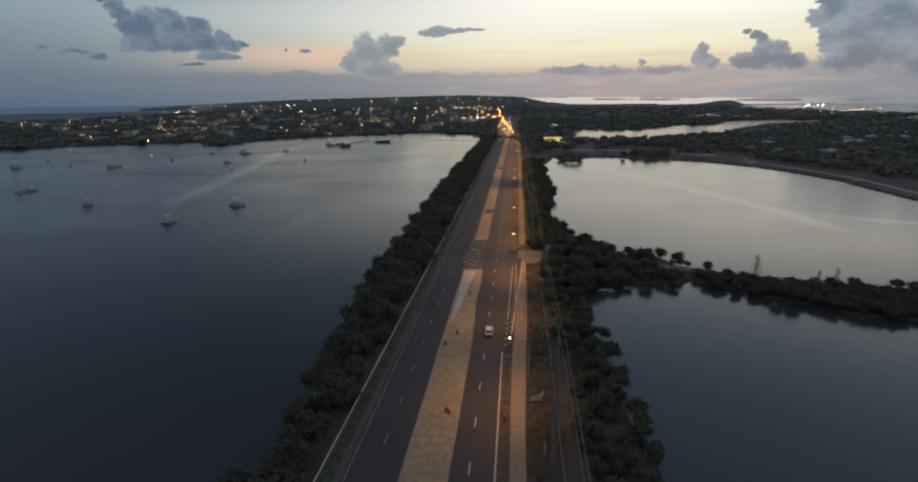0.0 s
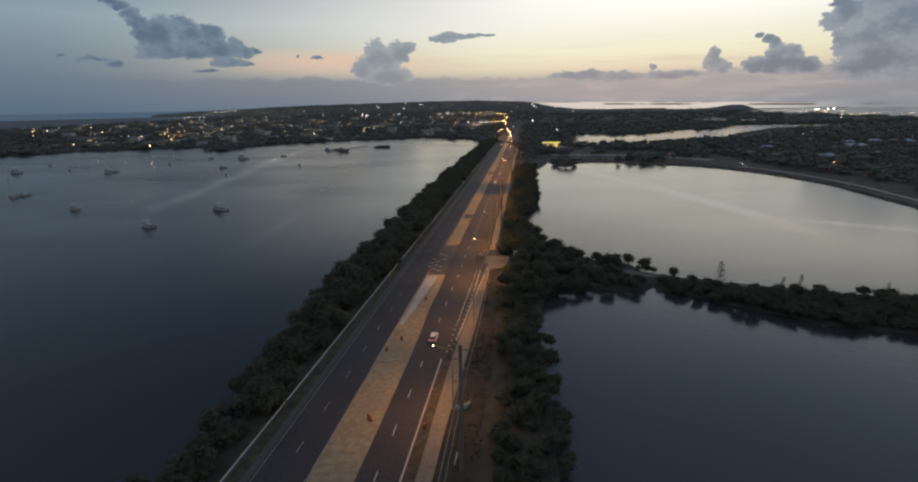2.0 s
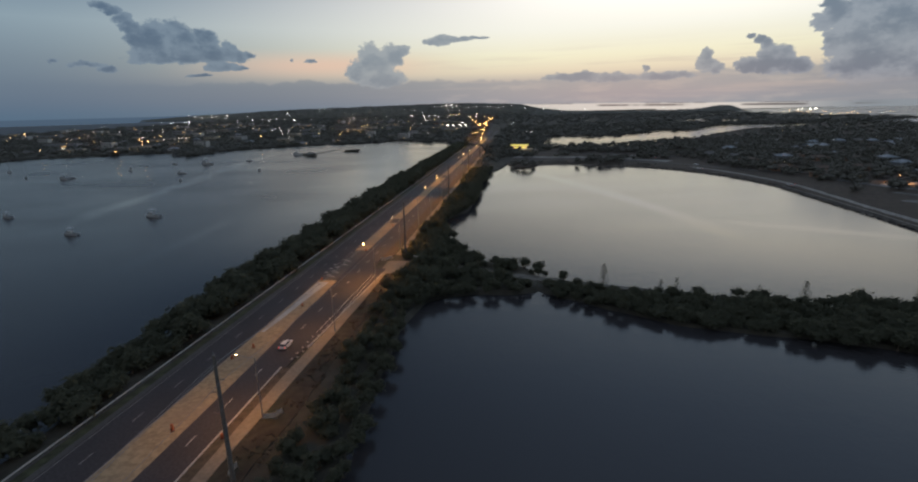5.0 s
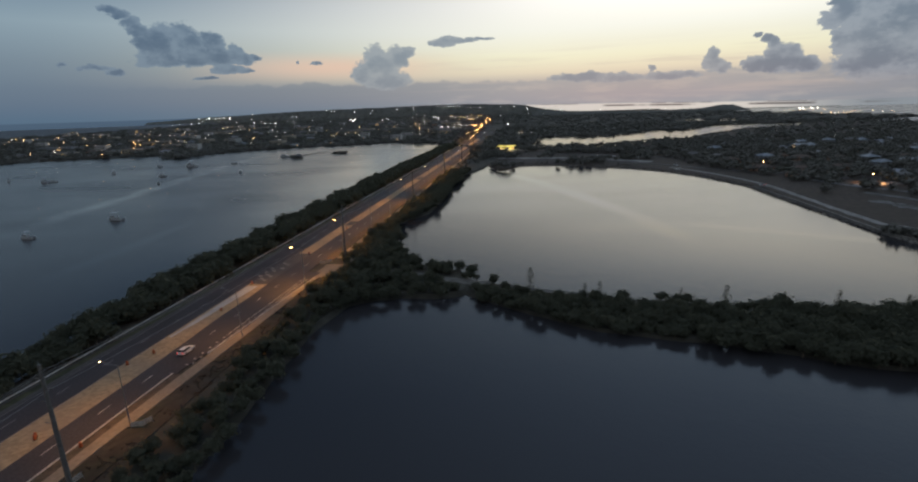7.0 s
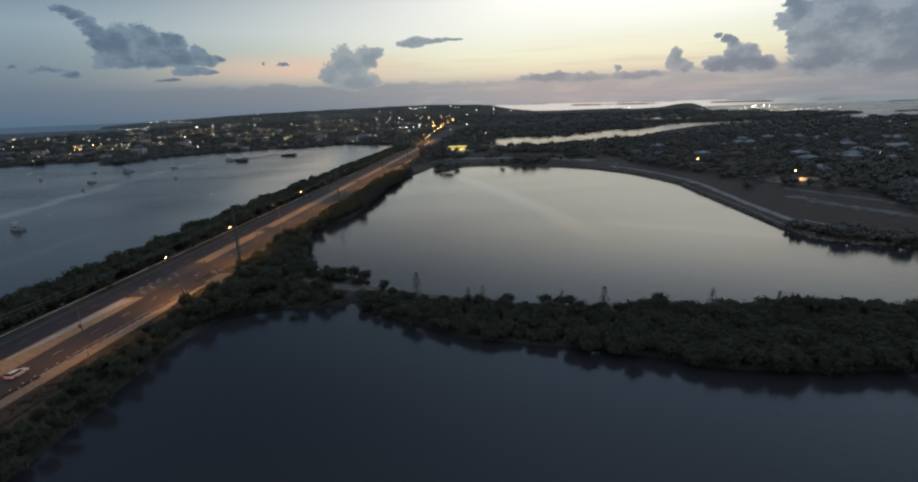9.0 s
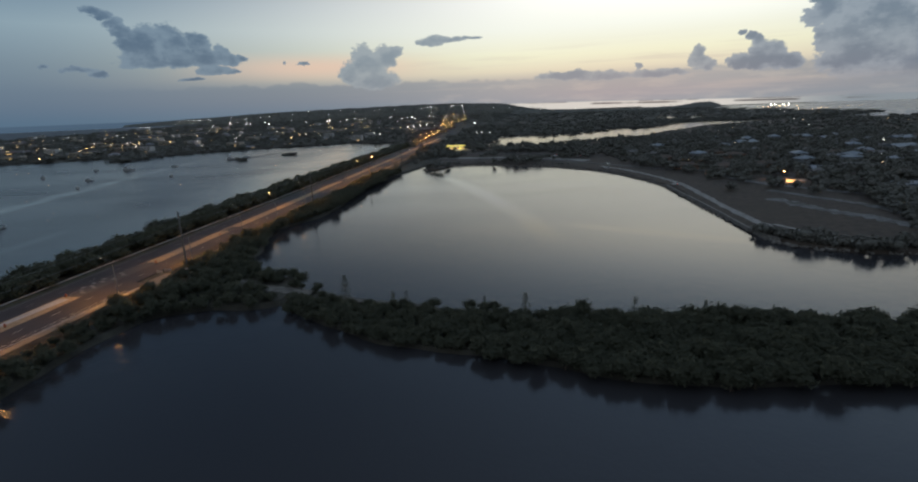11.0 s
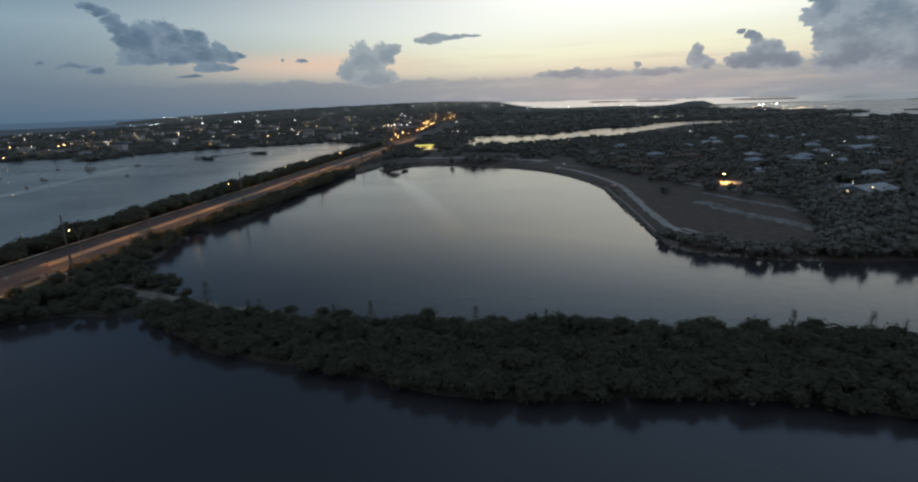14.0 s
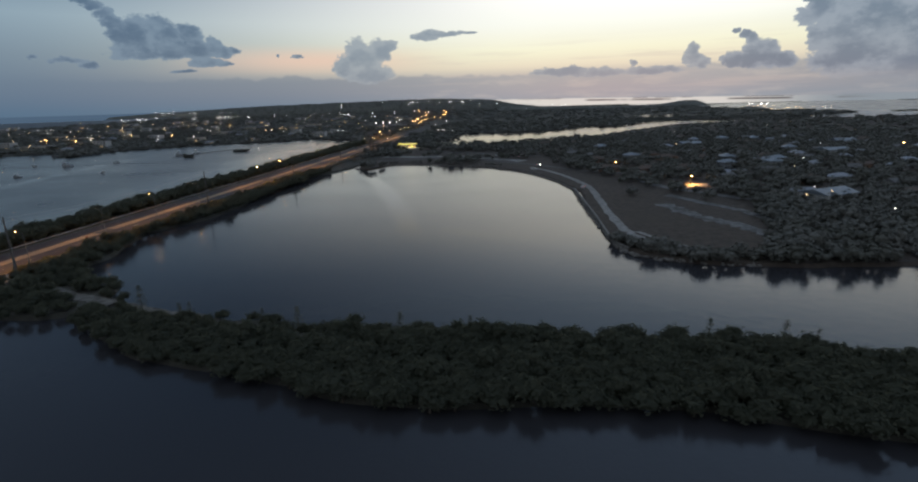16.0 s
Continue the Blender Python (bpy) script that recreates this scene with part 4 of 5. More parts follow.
for p in spline([(122, 524, 0), (134, 530, 0), (170, 527, 0), (205, 506, 0), (236, 486, 0)], 9, False):
    if rng.random() < 0.75:
        mid.append((p.x + rng.uniform(0, 3), p.y + rng.uniform(3, 7), 0.8, rng.uniform(0.3, 0.6), rng.uniform(0, 6.28), 0.7, rng.randrange(4)))
for x, y, s in ((301, 322, 0.9), (304, 327, 0.7), (338, 300, 1.1), (310, 368, 0.8), (128, 690, 0.9), (152, 660, 0.8)):
    mid.append((x, y, 1.0, s, 1.0, 1.0, 1))
thicket("suburb_trees", mid, "dark trees among the houses and along the shore", HAZYLEAF, MIDS)
far = [(x, y, 0.5, rng.uniform(0.9, 1.6), rng.uniform(0, 6.28), rng.uniform(0.5, 0.9), rng.randrange(3)) for x, y in scatter((-1200, 1500, 690, 1500, lambda x, y: inside(x, y, TOWN_LINE) and not -40 < along(x, y)[1] < 9 and wooded(x, y) > -0.4), 21.0, rng)]
far += [(x, y, 0.5, rng.uniform(2.6, 4.2), rng.uniform(0, 6.28), rng.uniform(0.18, 0.36), rng.randrange(3)) for x, y in scatter((-2600, 1900, 1500, 4500, lambda x, y: inside(x, y, TOWN_LINE) and not (-50 < along(x, y)[1] < 14 and y < 1800)), 66.0, rng)]
far += [(x, y, 0.5, rng.uniform(1.1, 1.8), rng.uniform(0, 6.28), rng.uniform(0.45, 0.75), rng.randrange(3)) for x, y in scatter((300, 2200, 800, 1540, lambda x, y: inside(x, y, SUBURB_LINE) and inside(x - 20, y + 50, SUBURB_LINE) and wooded(x, y) > -0.4), 26.0, rng)]
far += [(x, y, 0.5, rng.uniform(1.1, 1.8), rng.uniform(0, 6.28), rng.uniform(0.45, 0.75), rng.randrange(3)) for x, y in scatter((760, 1700, 190, 800, lambda x, y: inside(x, y, SUBURB_LINE) and wooded(x, y) > -0.4), 24.0, rng)]
line_shore = [p for p in TOWN_LINE if p[1] < 1600]
for x, y in line_shore:
    for k in range(3):
        far.append((x + rng.uniform(-14, 14), y + rng.uniform(2, 22), 0.3, rng.uniform(0.5, 0.85), rng.uniform(0, 6.28), 0.8, rng.randrange(3)))
for u in range(480, 1000, 6):
    for v, w in ((-38, 4), (-44, 4), (14, 4), (22, 6)):
        x, y, _ = road(u + rng.uniform(-3, 3), v + rng.uniform(-w, w))
        if v < 0 or (u > 560 or v < 18):
            far.append((x, y, 0.8, rng.uniform(0.4, 0.7), rng.uniform(0, 6.28), 0.85, rng.randrange(3)))
for x, y in SUBURB_LINE:
    if y > 720 and 150 < x < 1000:
        for k in range(3):
            far.append((x + rng.uniform(-16, 16), y - rng.uniform(6, 40), 0.3, rng.uniform(0.35, 0.55), rng.uniform(0, 6.28), 0.8, rng.randrange(3)))
thicket("far_woods", far, "dark low woods on the far land", HAZYLEAF, FARS)
# long dark skyline of land beyond the town
SKYLINES = [(4500, [(-2750, 18), (-2300, 43), (-2000, 54), (-1500, 74), (-980, 84), (-480, 92), (0, 97), (280, 90), (520, 79), (600, 66), (680, 47), (780, 33), (900, 20), (1000, 0)]),
            (3350, [(470, 0), (520, 29), (770, 25), (1150, 15), (1330, 14), (1540, 20), (1640, 33), (1720, 38), (1780, 29), (1840, 6), (1900, 0)]),
            (2100, [(1320, 0), (1350, 11), (1390, 15), (1430, 11), (1470, 0)])]
for y0, line in SKYLINES:
    vs, fs = [], []
    for i, p in enumerate(spline([(x, z, 0) for x, z in line], 26, False)):
        z = p.y * (1 + 0.05 * noise.noise(Vector((p.x * 0.008, y0, 0)))) + 2.2 * noise.noise(Vector((p.x * 0.03, y0, 3)))
        vs += [(p.x, y0 - 60, 0), (p.x, y0, max(0.1, z)), (p.x, y0 + 60, 0)]
        if i:
            k = 3 * i
            fs += [(k - 3, k, k + 1, k - 2), (k - 2, k + 1, k + 2, k - 1)]
    tagged(part("backdrop", mesh("backdrop", vs, fs, HAZYLEAF, True), HAZYLEAF), "dark wooded land on the skyline", "backdrop", kind="structure")


# ---- houses ----
def house(w, d, h, roof_h, wall, roof, hip, label, lit=False):
    """A low house: walls, a roof with eaves, a door and windows."""
    t = thing("house", label, "house", "houses of the suburb", pose(0, 0, -50))
    b = bmesh.new()
    box(b, 0, 0, h / 2, w, d, h)
    part("wall", b, wall, t)
    e = 0.6
    r = (w / 2 - d / 2 * 0.9) if hip else w / 2 + e
    r = max(r, 0.4)
    vs = [(-w / 2 - e, -d / 2 - e, h), (w / 2 + e, -d / 2 - e, h), (w / 2 + e, d / 2 + e, h), (-w / 2 - e, d / 2 + e, h), (-r, 0, h + roof_h), (r, 0, h + roof_h),
          (-w / 2 - e, -d / 2 - e, h - 0.2), (w / 2 + e, -d / 2 - e, h - 0.2), (w / 2 + e, d / 2 + e, h - 0.2), (-w / 2 - e, d / 2 + e, h - 0.2)]
    fs = [(0, 1, 5, 4), (2, 3, 4, 5), (1, 2, 5), (3, 0, 4), (6, 7, 1, 0), (7, 8, 2, 1), (8, 9, 3, 2), (9, 6, 0, 3), (9, 8, 7, 6)]
    part("roof", mesh("roof", vs, fs, roof), roof, t)
    b = bmesh.new()
    box(b, w * 0.08, -d / 2 - 0.03, 1.05, 1.0, 0.1, 2.1)
    part("door", b, DARK, t)
    for x in (-w * 0.34, -w * 0.14, w * 0.3):
        b = bmesh.new()
        box(b, x, -d / 2 - 0.03, 1.55, 1.4, 0.1, 1.2)
        part("window", b, GOLD if lit and x > 0 else GLASS, t)
    return t


HOUSES = [house(15, 10, 3.2, 2.4, WALLS[1], ROOFS[0], True, "white-roofed bungalow with stucco walls among trees"),
          house(13, 9, 3.0, 2.2, WALLS[0], ROOFS[1], False, "cream bungalow with a grey shingle roof among trees"),
          house(12, 10, 5.8, 2.2, WALLS[2], ROOFS[3], True, "two-storey grey house with a blue-grey metal roof"),
          house(18, 11, 3.2, 2.0, WALLS[3], ROOFS[2], True, "coral bungalow with a brown shingle roof"),
          house(14, 9, 3.0, 1.8, WALLS[1], ROOFS[0], False, "white house with a pale metal gable roof and lit window", True),
          house(24, 16, 4.6, 2.4, WALLS[1], ROOFS[3], False, "long hall with a blue-grey metal roof")]
rng = random.Random(17)
taken = []
FIXED = [(470, 615, 5, 8), (500, 730, 0, -5), (575, 625, 0, 10), (560, 505, 5, 4), (400, 290, 5, 20), (516, 410, 3, 0), (395, 306, 4, -10), (527, 396, 0, 10), (384, 368, 1, 30), (372, 520, 1, 0), (575, 490, 0, 4), (600, 470, 4, 12)]
for x, y, k, a in FIXED:
    copy_thing(HOUSES[k], pose(x, y, 1.1, 0, 0, a))
    taken.append((x, y))
for row in range(26):
    for col in range(26):
        x, y = 320 + col * 34 + rng.uniform(-9, 9) + (row % 2) * 12, 290 + row * 34 + rng.uniform(-8, 8)
        if len(taken) < 185 and inside(x, y, SUBURB_LINE) and not inside(x, y, FIELD) and y > 225 + max(0, 420 - x) * 0.5 and x < 1150 and rng.random() < 0.62 and (x - 355) ** 2 + (y - 352) ** 2 > 2200 and all((x - p) ** 2 + (y - q) ** 2 > 500 for p, q in taken):
            copy_thing(HOUSES[rng.choice((0, 1, 1, 1, 2, 3, 3, 3, 4))], pose(x, y, 1.1, 0, 0, rng.choice((0, 90, 12, -8)) + rng.uniform(-6, 6)))
            taken.append((x, y))


def block(w, d, h, wall, label):
    """A flat-roofed town building with parapet, ribbon windows and a door."""
    t = thing("town_building", label, "building", "buildings of the town", pose(0, 0, -80))
    b = bmesh.new()
    box(b, 0, 0, h / 2, w, d, h)
    part("wall", b, wall, t)
    b = bmesh.new()
    box(b, 0, 0, h + 0.12, w + 0.5, d + 0.5, 0.3, 0.05)
    box(b, w * 0.2, 0, h + 0.8, 2.4, 2.0, 1.1)
    part("roof", b, ROOFS[1], t)
    for f in range(max(1, int(h // 3.4))):
        for k in range(4):
            b = bmesh.new()
            box(b, -w * 0.375 + k * w * 0.25, -d / 2 - 0.04, 1.9 + f * 3.3, w * 0.14, 0.12, 1.3)
            part("window", b, GOLD if (f, k) == (0, 2) else GLASS, t)
    b = bmesh.new()
    box(b, 0, -d / 2 - 0.04, 1.1, 1.4, 0.1, 2.2)
    part("door", b, DARK, t)
    return t


BLOCKS = [block(42, 24, 5.0, WALLS[0], "low cream commercial building with a flat grey roof"), block(26, 18, 8.5, WALLS[0], "cream two-storey building with a flat roof"),
          block(60, 30, 6.5, WALLS[2], "long grey warehouse with a flat roof"), block(20, 16, 11.0, WALLS[1], "white three-storey apartment building")]
placed = []
for x, y, k, a in [(-1170, 1380, 0, 10), (-1130, 1470, 2, 0), (-915, 1345, 0, 5), (-1080, 1800, 2, 0), (-1150, 2500, 2, 10), (-363, 1440, 1, 0), (-250, 1670, 0, 0), (60, 1420, 2, 6), (-440, 1120, 1, 10), (-620, 1130, 0, -10)]:
    copy_thing(BLOCKS[k], pose(x, y, 1.1, 0, 0, a))
    placed.append((x, y))
while len(placed) < 130:
    y = 800 + 1900 * rng.random() ** 1.5
    x = rng.uniform(-0.85, 0.02) * y
    if inside(x, y - 25, TOWN_LINE) and not -48 < along(x, y)[1] < 12 and all((x - p) ** 2 + (y - q) ** 2 > 1500 for p, q in placed):
        if rng.random() < 0.55:
            copy_thing(BLOCKS[rng.randrange(4)], pose(x, y, 1.1, 0, 0, rng.uniform(-25, 25)))
        else:
            copy_thing(HOUSES[rng.randrange(5)], pose(x, y, 1.1, 0, 0, rng.uniform(-25, 25)))
        placed.append((x, y))

for t, (x, y, a) in zip(HOUSES, ((452, 352, 8), (430, 395, -6), (468, 445, 4), (505, 470, 12), (545, 560, -4), (640, 600, 6))):
    t.matrix_basis = pose(x, y, 1.1, 0, 0, a)
for t, (x, y, a) in zip(BLOCKS, ((-520, 1010, 12), (-700, 1190, -8), (-330, 1250, 5), (-160, 1180, 0))):
    t.matrix_basis = pose(x, y, 1.1, 0, 0, a)


# ---- lamps of the town ----
def yard_lamp(h, r, mat, label, name="town_lamp"):
    t = thing(name, label, "lamp", "lamps of the town", pose(0, 0, -90))
    b = bmesh.new()
    rod(b, (0, 0, 0), (0, 0, h), 0.12, 0.08, 6)
    part("pole", b, POLE, t)
    b = bmesh.new()
    bmesh.ops.create_icosphere(b, subdivisions=2, radius=r, matrix=Matrix.Translation((0, 0, h + r * 0.6)) @ Matrix.Diagonal((1, 1, 0.7, 1)))
    part("globe", b, mat, t)
    b = bmesh.new()
    rod(b, (0, 0, h + r * 1.2), (0, 0, h + r * 1.4), r * 0.5, r * 0.2, 8)
    part("cap", b, POLE, t)
    return t


LAMPS = [yard_lamp(11.5, 0.55, WARM, "tall lamp with a warm glowing globe"), yard_lamp(12, 0.5, COOL, "tall lamp with a white glowing globe"),
         yard_lamp(12, 0.5, ROADGLOW, "tall lamp with an orange glowing globe"), yard_lamp(17, 1.0, FLOOD, "high floodlight mast glowing white", "floodlight_mast"),
         yard_lamp(15, 0.7, WARM, "high mast with a warm glowing lamp", "lamp_mast"), yard_lamp(14, 0.95, ROADGLOW, "tall road lamp with a bright orange globe", "road_lamp"),
         yard_lamp(6.5, 0.27, WARM, "low yard lamp with a small warm globe", "yard_lamp"), yard_lamp(6.5, 0.25, COOL, "low yard lamp with a small white globe", "yard_lamp"),
         yard_lamp(22, 1.9, FLOOD, "tall mast with a bright bank of floodlights", "floodlight_mast")]


def lamp(k, x, y, z=1.1):
    """A copy of a lamp; the suburb's own are low and small."""
    if k < 2 and x > 200 and y < 1200:
        k += 6
    copy_thing(LAMPS[k], pose(x, y, z))


for t, (x, y) in zip(LAMPS, ((-480, 980), (-610, 1060), (-250, 1080), (-700, 2300), (-560, 1500), (95, 1370), (440, 380), (480, 430), (-90, 2550))):
    t.matrix_basis = pose(x, y, 1.1)
rng = random.Random(33)
for x, y, k in [(-400, 662, 2), (-548, 722, 0), (-535, 748, 1), (-796, 1055, 0), (-871, 1261, 1), (-901, 1327, 1), (-577, 923, 0), (-770, 1357, 2), (-1019, 2627, 3), (-1150, 3102, 3), (-865, 2444, 3), (-315, 1335, 2),
                (-308, 1406, 2), (-384, 1287, 1), (-467, 1454, 1), (-284, 850, 1), (-81, 1845, 3), (10, 1388, 1), (50, 1416, 3), (70, 1409, 1), (74, 2547, 3), (116, 2523, 3), (175, 1298, 3), (-1178, 1816, 1), (-1218, 1406, 1), (-1144, 1356, 1),
                (167, 930, 1), (176, 935, 1), (190, 926, 1), (1144, 1650, 1), (1032, 1440, 1), (804, 1171, 0), (538, 815, 1), (589, 733, 1), (534, 675, 1), (579, 550, 1), (390, 235, 1), (376, 273, 0), (396, 296, 1), (761, 737, 0), (982, 1054, 0), (591, 878, 0), (632, 729, 1), (837, 1069, 0), (600, 474, 2), (395, 281, 0)]:
    lamp(k, x, y)
for k in range(7):
    lamp(8, -2270 + 45 * k + rng.uniform(-15, 15), 4462, rng.uniform(10, 16))
RIDGE = [np.array(line, float) for y0, line in SKYLINES]


def on_slope(k, i, x, part_up):
    """A lamp on the near slope of a skyline ridge, part of the way up."""
    top = float(np.interp(x, RIDGE[i][:, 0], RIDGE[i][:, 1]))
    lamp(k, x, SKYLINES[i][0] - 60 * (1 - part_up), top * part_up)


for x, f in ((-135, 0.57), (-98, 0.56), (-50, 0.56), (-10, 0.56), (85, 0.5), (174, 0.48), (274, 0.52), (424, 0.3), (573, 0.3), (-400, 0.5), (-751, 0.42)):
    on_slope(8, 0, x, f)
for k in range(64):
    on_slope(3, 0, rng.uniform(-2350, 560), rng.uniform(0.1, 0.72))
for k in range(10):
    on_slope(3, 1, rng.uniform(560, 1350), rng.uniform(0.5, 0.8))
for k in range(11):
    lamp(3 if k % 3 == 0 else 1, 120 + 60 * k + rng.uniform(-25, 25), 3300 + rng.uniform(-300, 500))
for x, y in ((1362, 2035), (1392, 2030), (1420, 2040), (1340, 2020)):
    lamp(8, x, y)
for k in range(26):
    x = rng.uniform(1120, 1400)
    lamp(rng.choice((4, 4, 1)), x, 1550 + (x - 1120) * 0.4 + rng.uniform(-25, 25))
for k in range(16):
    lamp(4, rng.uniform(1290, 1430), 2020 + rng.uniform(-90, 60))
n = 0
while n < 190:
    y = 800 + 2300 * rng.random() ** 1.3
    x = rng.uniform(-0.85, 0.03) * y
    if inside(x, y - 30, TOWN_LINE) and not -42 < along(x, y)[1] < 8:
        lamp(rng.choice((0, 0, 1, 1, 1, 2, 2)) if y < 2300 else 3, x, y)
        n += 1
n = 0
while n < 26:
    x, y = rng.uniform(380, 1250), rng.uniform(320, 1300)
    if inside(x, y, SUBURB_LINE):
        lamp(rng.choice((0, 1)), x, y)
        n += 1
# far street lamps on both sides where the road enters the town
for u in range(760, 1300, 62):
    street_lamp("street_lamp", u, -1.5 - (u - 760) * 0.06, 2.4, 12.0, True, True, 12000.0 if u < 1000 else 0, 0.5)
    if u > 850:
        street_lamp("street_lamp", u + 20, -28.0, 2.4, 12.0, True, True, 12000.0 if u < 1060 else 0, 0.5)
for p in spline([(112, 1330, 0), (118, 1500, 0), (150, 1900, 0), (163, 2200, 0), (160, 2700, 0), (140, 3300, 0), (100, 3900, 0)], 2, False):
    lamp(5, p.x + rng.uniform(-4, 4), p.y + rng.uniform(-20, 20))
for p in spline([(86, 1360, 0), (84, 1834, 0), (83, 2282, 0), (21, 3137, 0), (-50, 3749, 0)], 2, False):
    lamp(5, p.x + rng.uniform(-4, 4), p.y + rng.uniform(-20, 20))
# floodlight masts added here in place of a lit shop front
for x, y in ((14, 1225), (28, 1240), (44, 1236), (58, 1250)):
    lamp(3, x, y)
# two lit yards by the shore
for x, y in ((328, 441), (352, 352)):
    t = thing("yard_light", "wooden pole with a glowing orange yard light", "lamp", "yard lights", pose(x, y, 1.1))
    b = bmesh.new()
    rod(b, (0, 0, 0), (0, 0, 6.2), 0.13, 0.1, 6)
    part("pole", b, POLE, t)
    b = bmesh.new()
    bmesh.ops.create_uvsphere(b, u_segments=10, v_segments=6, radius=0.3, matrix=Matrix.Translation((0.5, 0, 6.0)) @ Matrix.Diagonal((1, 1, 0.5, 1)))
    part("lens", b, SODIUM, t)
    bulb = bpy.data.lights.new("yard_bulb", "SPOT")
    bulb.energy, bulb.color, bulb.spot_size, bulb.spot_blend, bulb.shadow_soft_size = 22000, (1.0, 0.45, 0.14), radians(150), 0.7, 0.2
    o = new("yard_bulb", bulb)
    o.parent, o.location = t, (0.5, 0, 5.6)


# ---- filling station ----
def filling_station(x, y, turn):
    t = thing("filling_station", "filling station with a glowing yellow canopy over the pumps", "filling station", place=pose(x, y, 1.15, 0, 0, turn))
    b = bmesh.new()
    box(b, 0, 0, 0.05, 46, 26, 0.1)
    part("forecourt", b, CONCRETE, t)
    b = bmesh.new()
    box(b, 0, -4, 5.7, 24, 10, 0.5, 0.06)
    canopy = part("canopy", b, WHITE, t)
    b = bmesh.new()
    for cx, cy, sx, sy in ((0, -9.08, 24.3, 0.16), (0, 1.08, 24.3, 0.16), (-12.1, -4, 0.16, 10), (12.1, -4, 0.16, 10)):
        box(b, cx, cy, 5.7, sx, sy, 1.1)
    part("fascia", b, CANOPY_LIGHT, canopy, "glowing yellow fascia")
    for cx in (-9, 0, 9):
        b = bmesh.new()
        box(b, cx, -4, 2.75, 0.5, 0.5, 5.4, 0.04)
        part("column", b, WHITE, t)
        b = bmesh.new()
        box(b, cx, -4 + 1.2, 0.95, 0.7, 1.0, 1.7, 0.05)
        part("pump", b, DARK, t)
    for cx in (-8, -2.7, 2.7, 8):
        b = bmesh.new()
        box(b, cx, -4, 5.42, 2.0, 2.0, 0.08)
        part("canopy_lamp", b, CANOPY_LIGHT, t)
    b = bmesh.new()
    box(b, 0, 9, 2.2, 22, 7, 4.4, 0.05)
    shop = part("shop", b, WALLS[1], t)
    for k in range(5):
        b = bmesh.new()
        box(b, -8 + 4 * k, 5.45, 1.7, 3.0, 0.12, 2.2)
        part("window", b, CANOPY_LIGHT if k % 2 else GOLD, shop)
    bulb = bpy.data.lights.new("canopy_light", "AREA")
    bulb.energy, bulb.color, bulb.size = 1800, (1.0, 0.86, 0.4), 9
    o = new("canopy_light", bulb)
    o.parent, o.location = t, (0, -4, 5.3)


filling_station(131, 716, -8)


# ---- lake shore: sea wall, path and sandy tracks ----
def ribbon(name, pts, width, z, mat, label, category, thick=0.25, wander=0.5, n=8):
    """A band of even width along a smooth line."""
    line = spline([(x, y, 0) for x, y in pts], n, False)
    vs, fs = [], []
    for i, p in enumerate(line):
        d = (line[min(i + 1, len(line) - 1)] - line[max(i - 1, 0)]).normalized()
        side = Vector((-d.y, d.x, 0))
        a = width / 2 + wander * noise.noise(Vector((i * 0.7, z, 1)))
        b = width / 2 + wander * noise.noise(Vector((i * 0.7, z, 5)))
        l, r = p + side * a, p - side * b
        vs += [(l.x, l.y, z), (r.x, r.y, z), (l.x, l.y, z - thick), (r.x, r.y, z - thick)]
        if i:
            k = 4 * (i - 1)
            fs += [(k, k + 1, k + 5, k + 4), (k + 2, k, k + 4, k + 6), (k + 1, k + 3, k + 7, k + 5)]
    return tagged(part(name, mesh(name, vs, fs, mat), mat), label, category, kind="structure")


for line, w in zip(SANDS, (4.6, 2.6)):
    ribbon("sandy_track", line, w, 1.36, WETSAND, "pale damp sandy track along the mangrove bank", "track", 0.9, 1.1)
WALL_LINE = [(273.5, 352), (270, 318), (265, 268), (259.5, 222), (262, 208)]
ribbon("sea_wall", WALL_LINE, 1.1, 1.45, ROCK, "low grey concrete sea wall along the lake", "wall", 2.4, 0.1)
ribbon("shore_path", [(262, 470), (276, 430), (283, 385), (284, 350), (279, 312), (272, 262), (270, 232), (276, 212), (290, 203)], 4.2, 1.17, SAND, "pale sandy path along the lake shore", "path", 0.1, 1.6)
ribbon("path_loop", [(274, 233), (280, 215), (285, 205.5), (279, 199.5), (271, 210)], 2.2, 1.185, SAND, "pale sandy loop at the end of the path", "path", 0.1, 0.5)
ribbon("sandy_track", [(324, 400), (332, 350), (346, 321), (366, 290), (384, 262)], 6.5, 1.215, DUSTY, "pale dusty lane behind the field", "track", 0.1, 1.5)
ribbon("sandy_track", [(308, 292), (312, 272), (315, 255), (323, 238), (327, 222), (328, 204)], 8.0, 1.16, DUSTY, "broad pale sandy track across the field", "track", 0.1, 6.0)
ribbon("sandy_track", [(322, 318), (332, 292), (341, 268), (342, 236)], 5.5, 1.17, DUSTY, "pale sandy track across the field", "track", 0.1, 1.8)
ribbon("suburb_road", [(110, 560), (190, 560), (258, 500), (300, 440), (326, 420), (372, 345), (420, 250)], 6.0, 1.18, ASPHALT_OLD, "worn grey suburban road behind the field", "road", 0.1, 0.4)
ribbon("suburb_road", [(110, 660), (200, 628), (300, 560), (420, 540), (640, 560)], 6.0, 1.19, ASPHALT_OLD, "worn grey suburban road among the houses", "road", 0.1, 0.4)
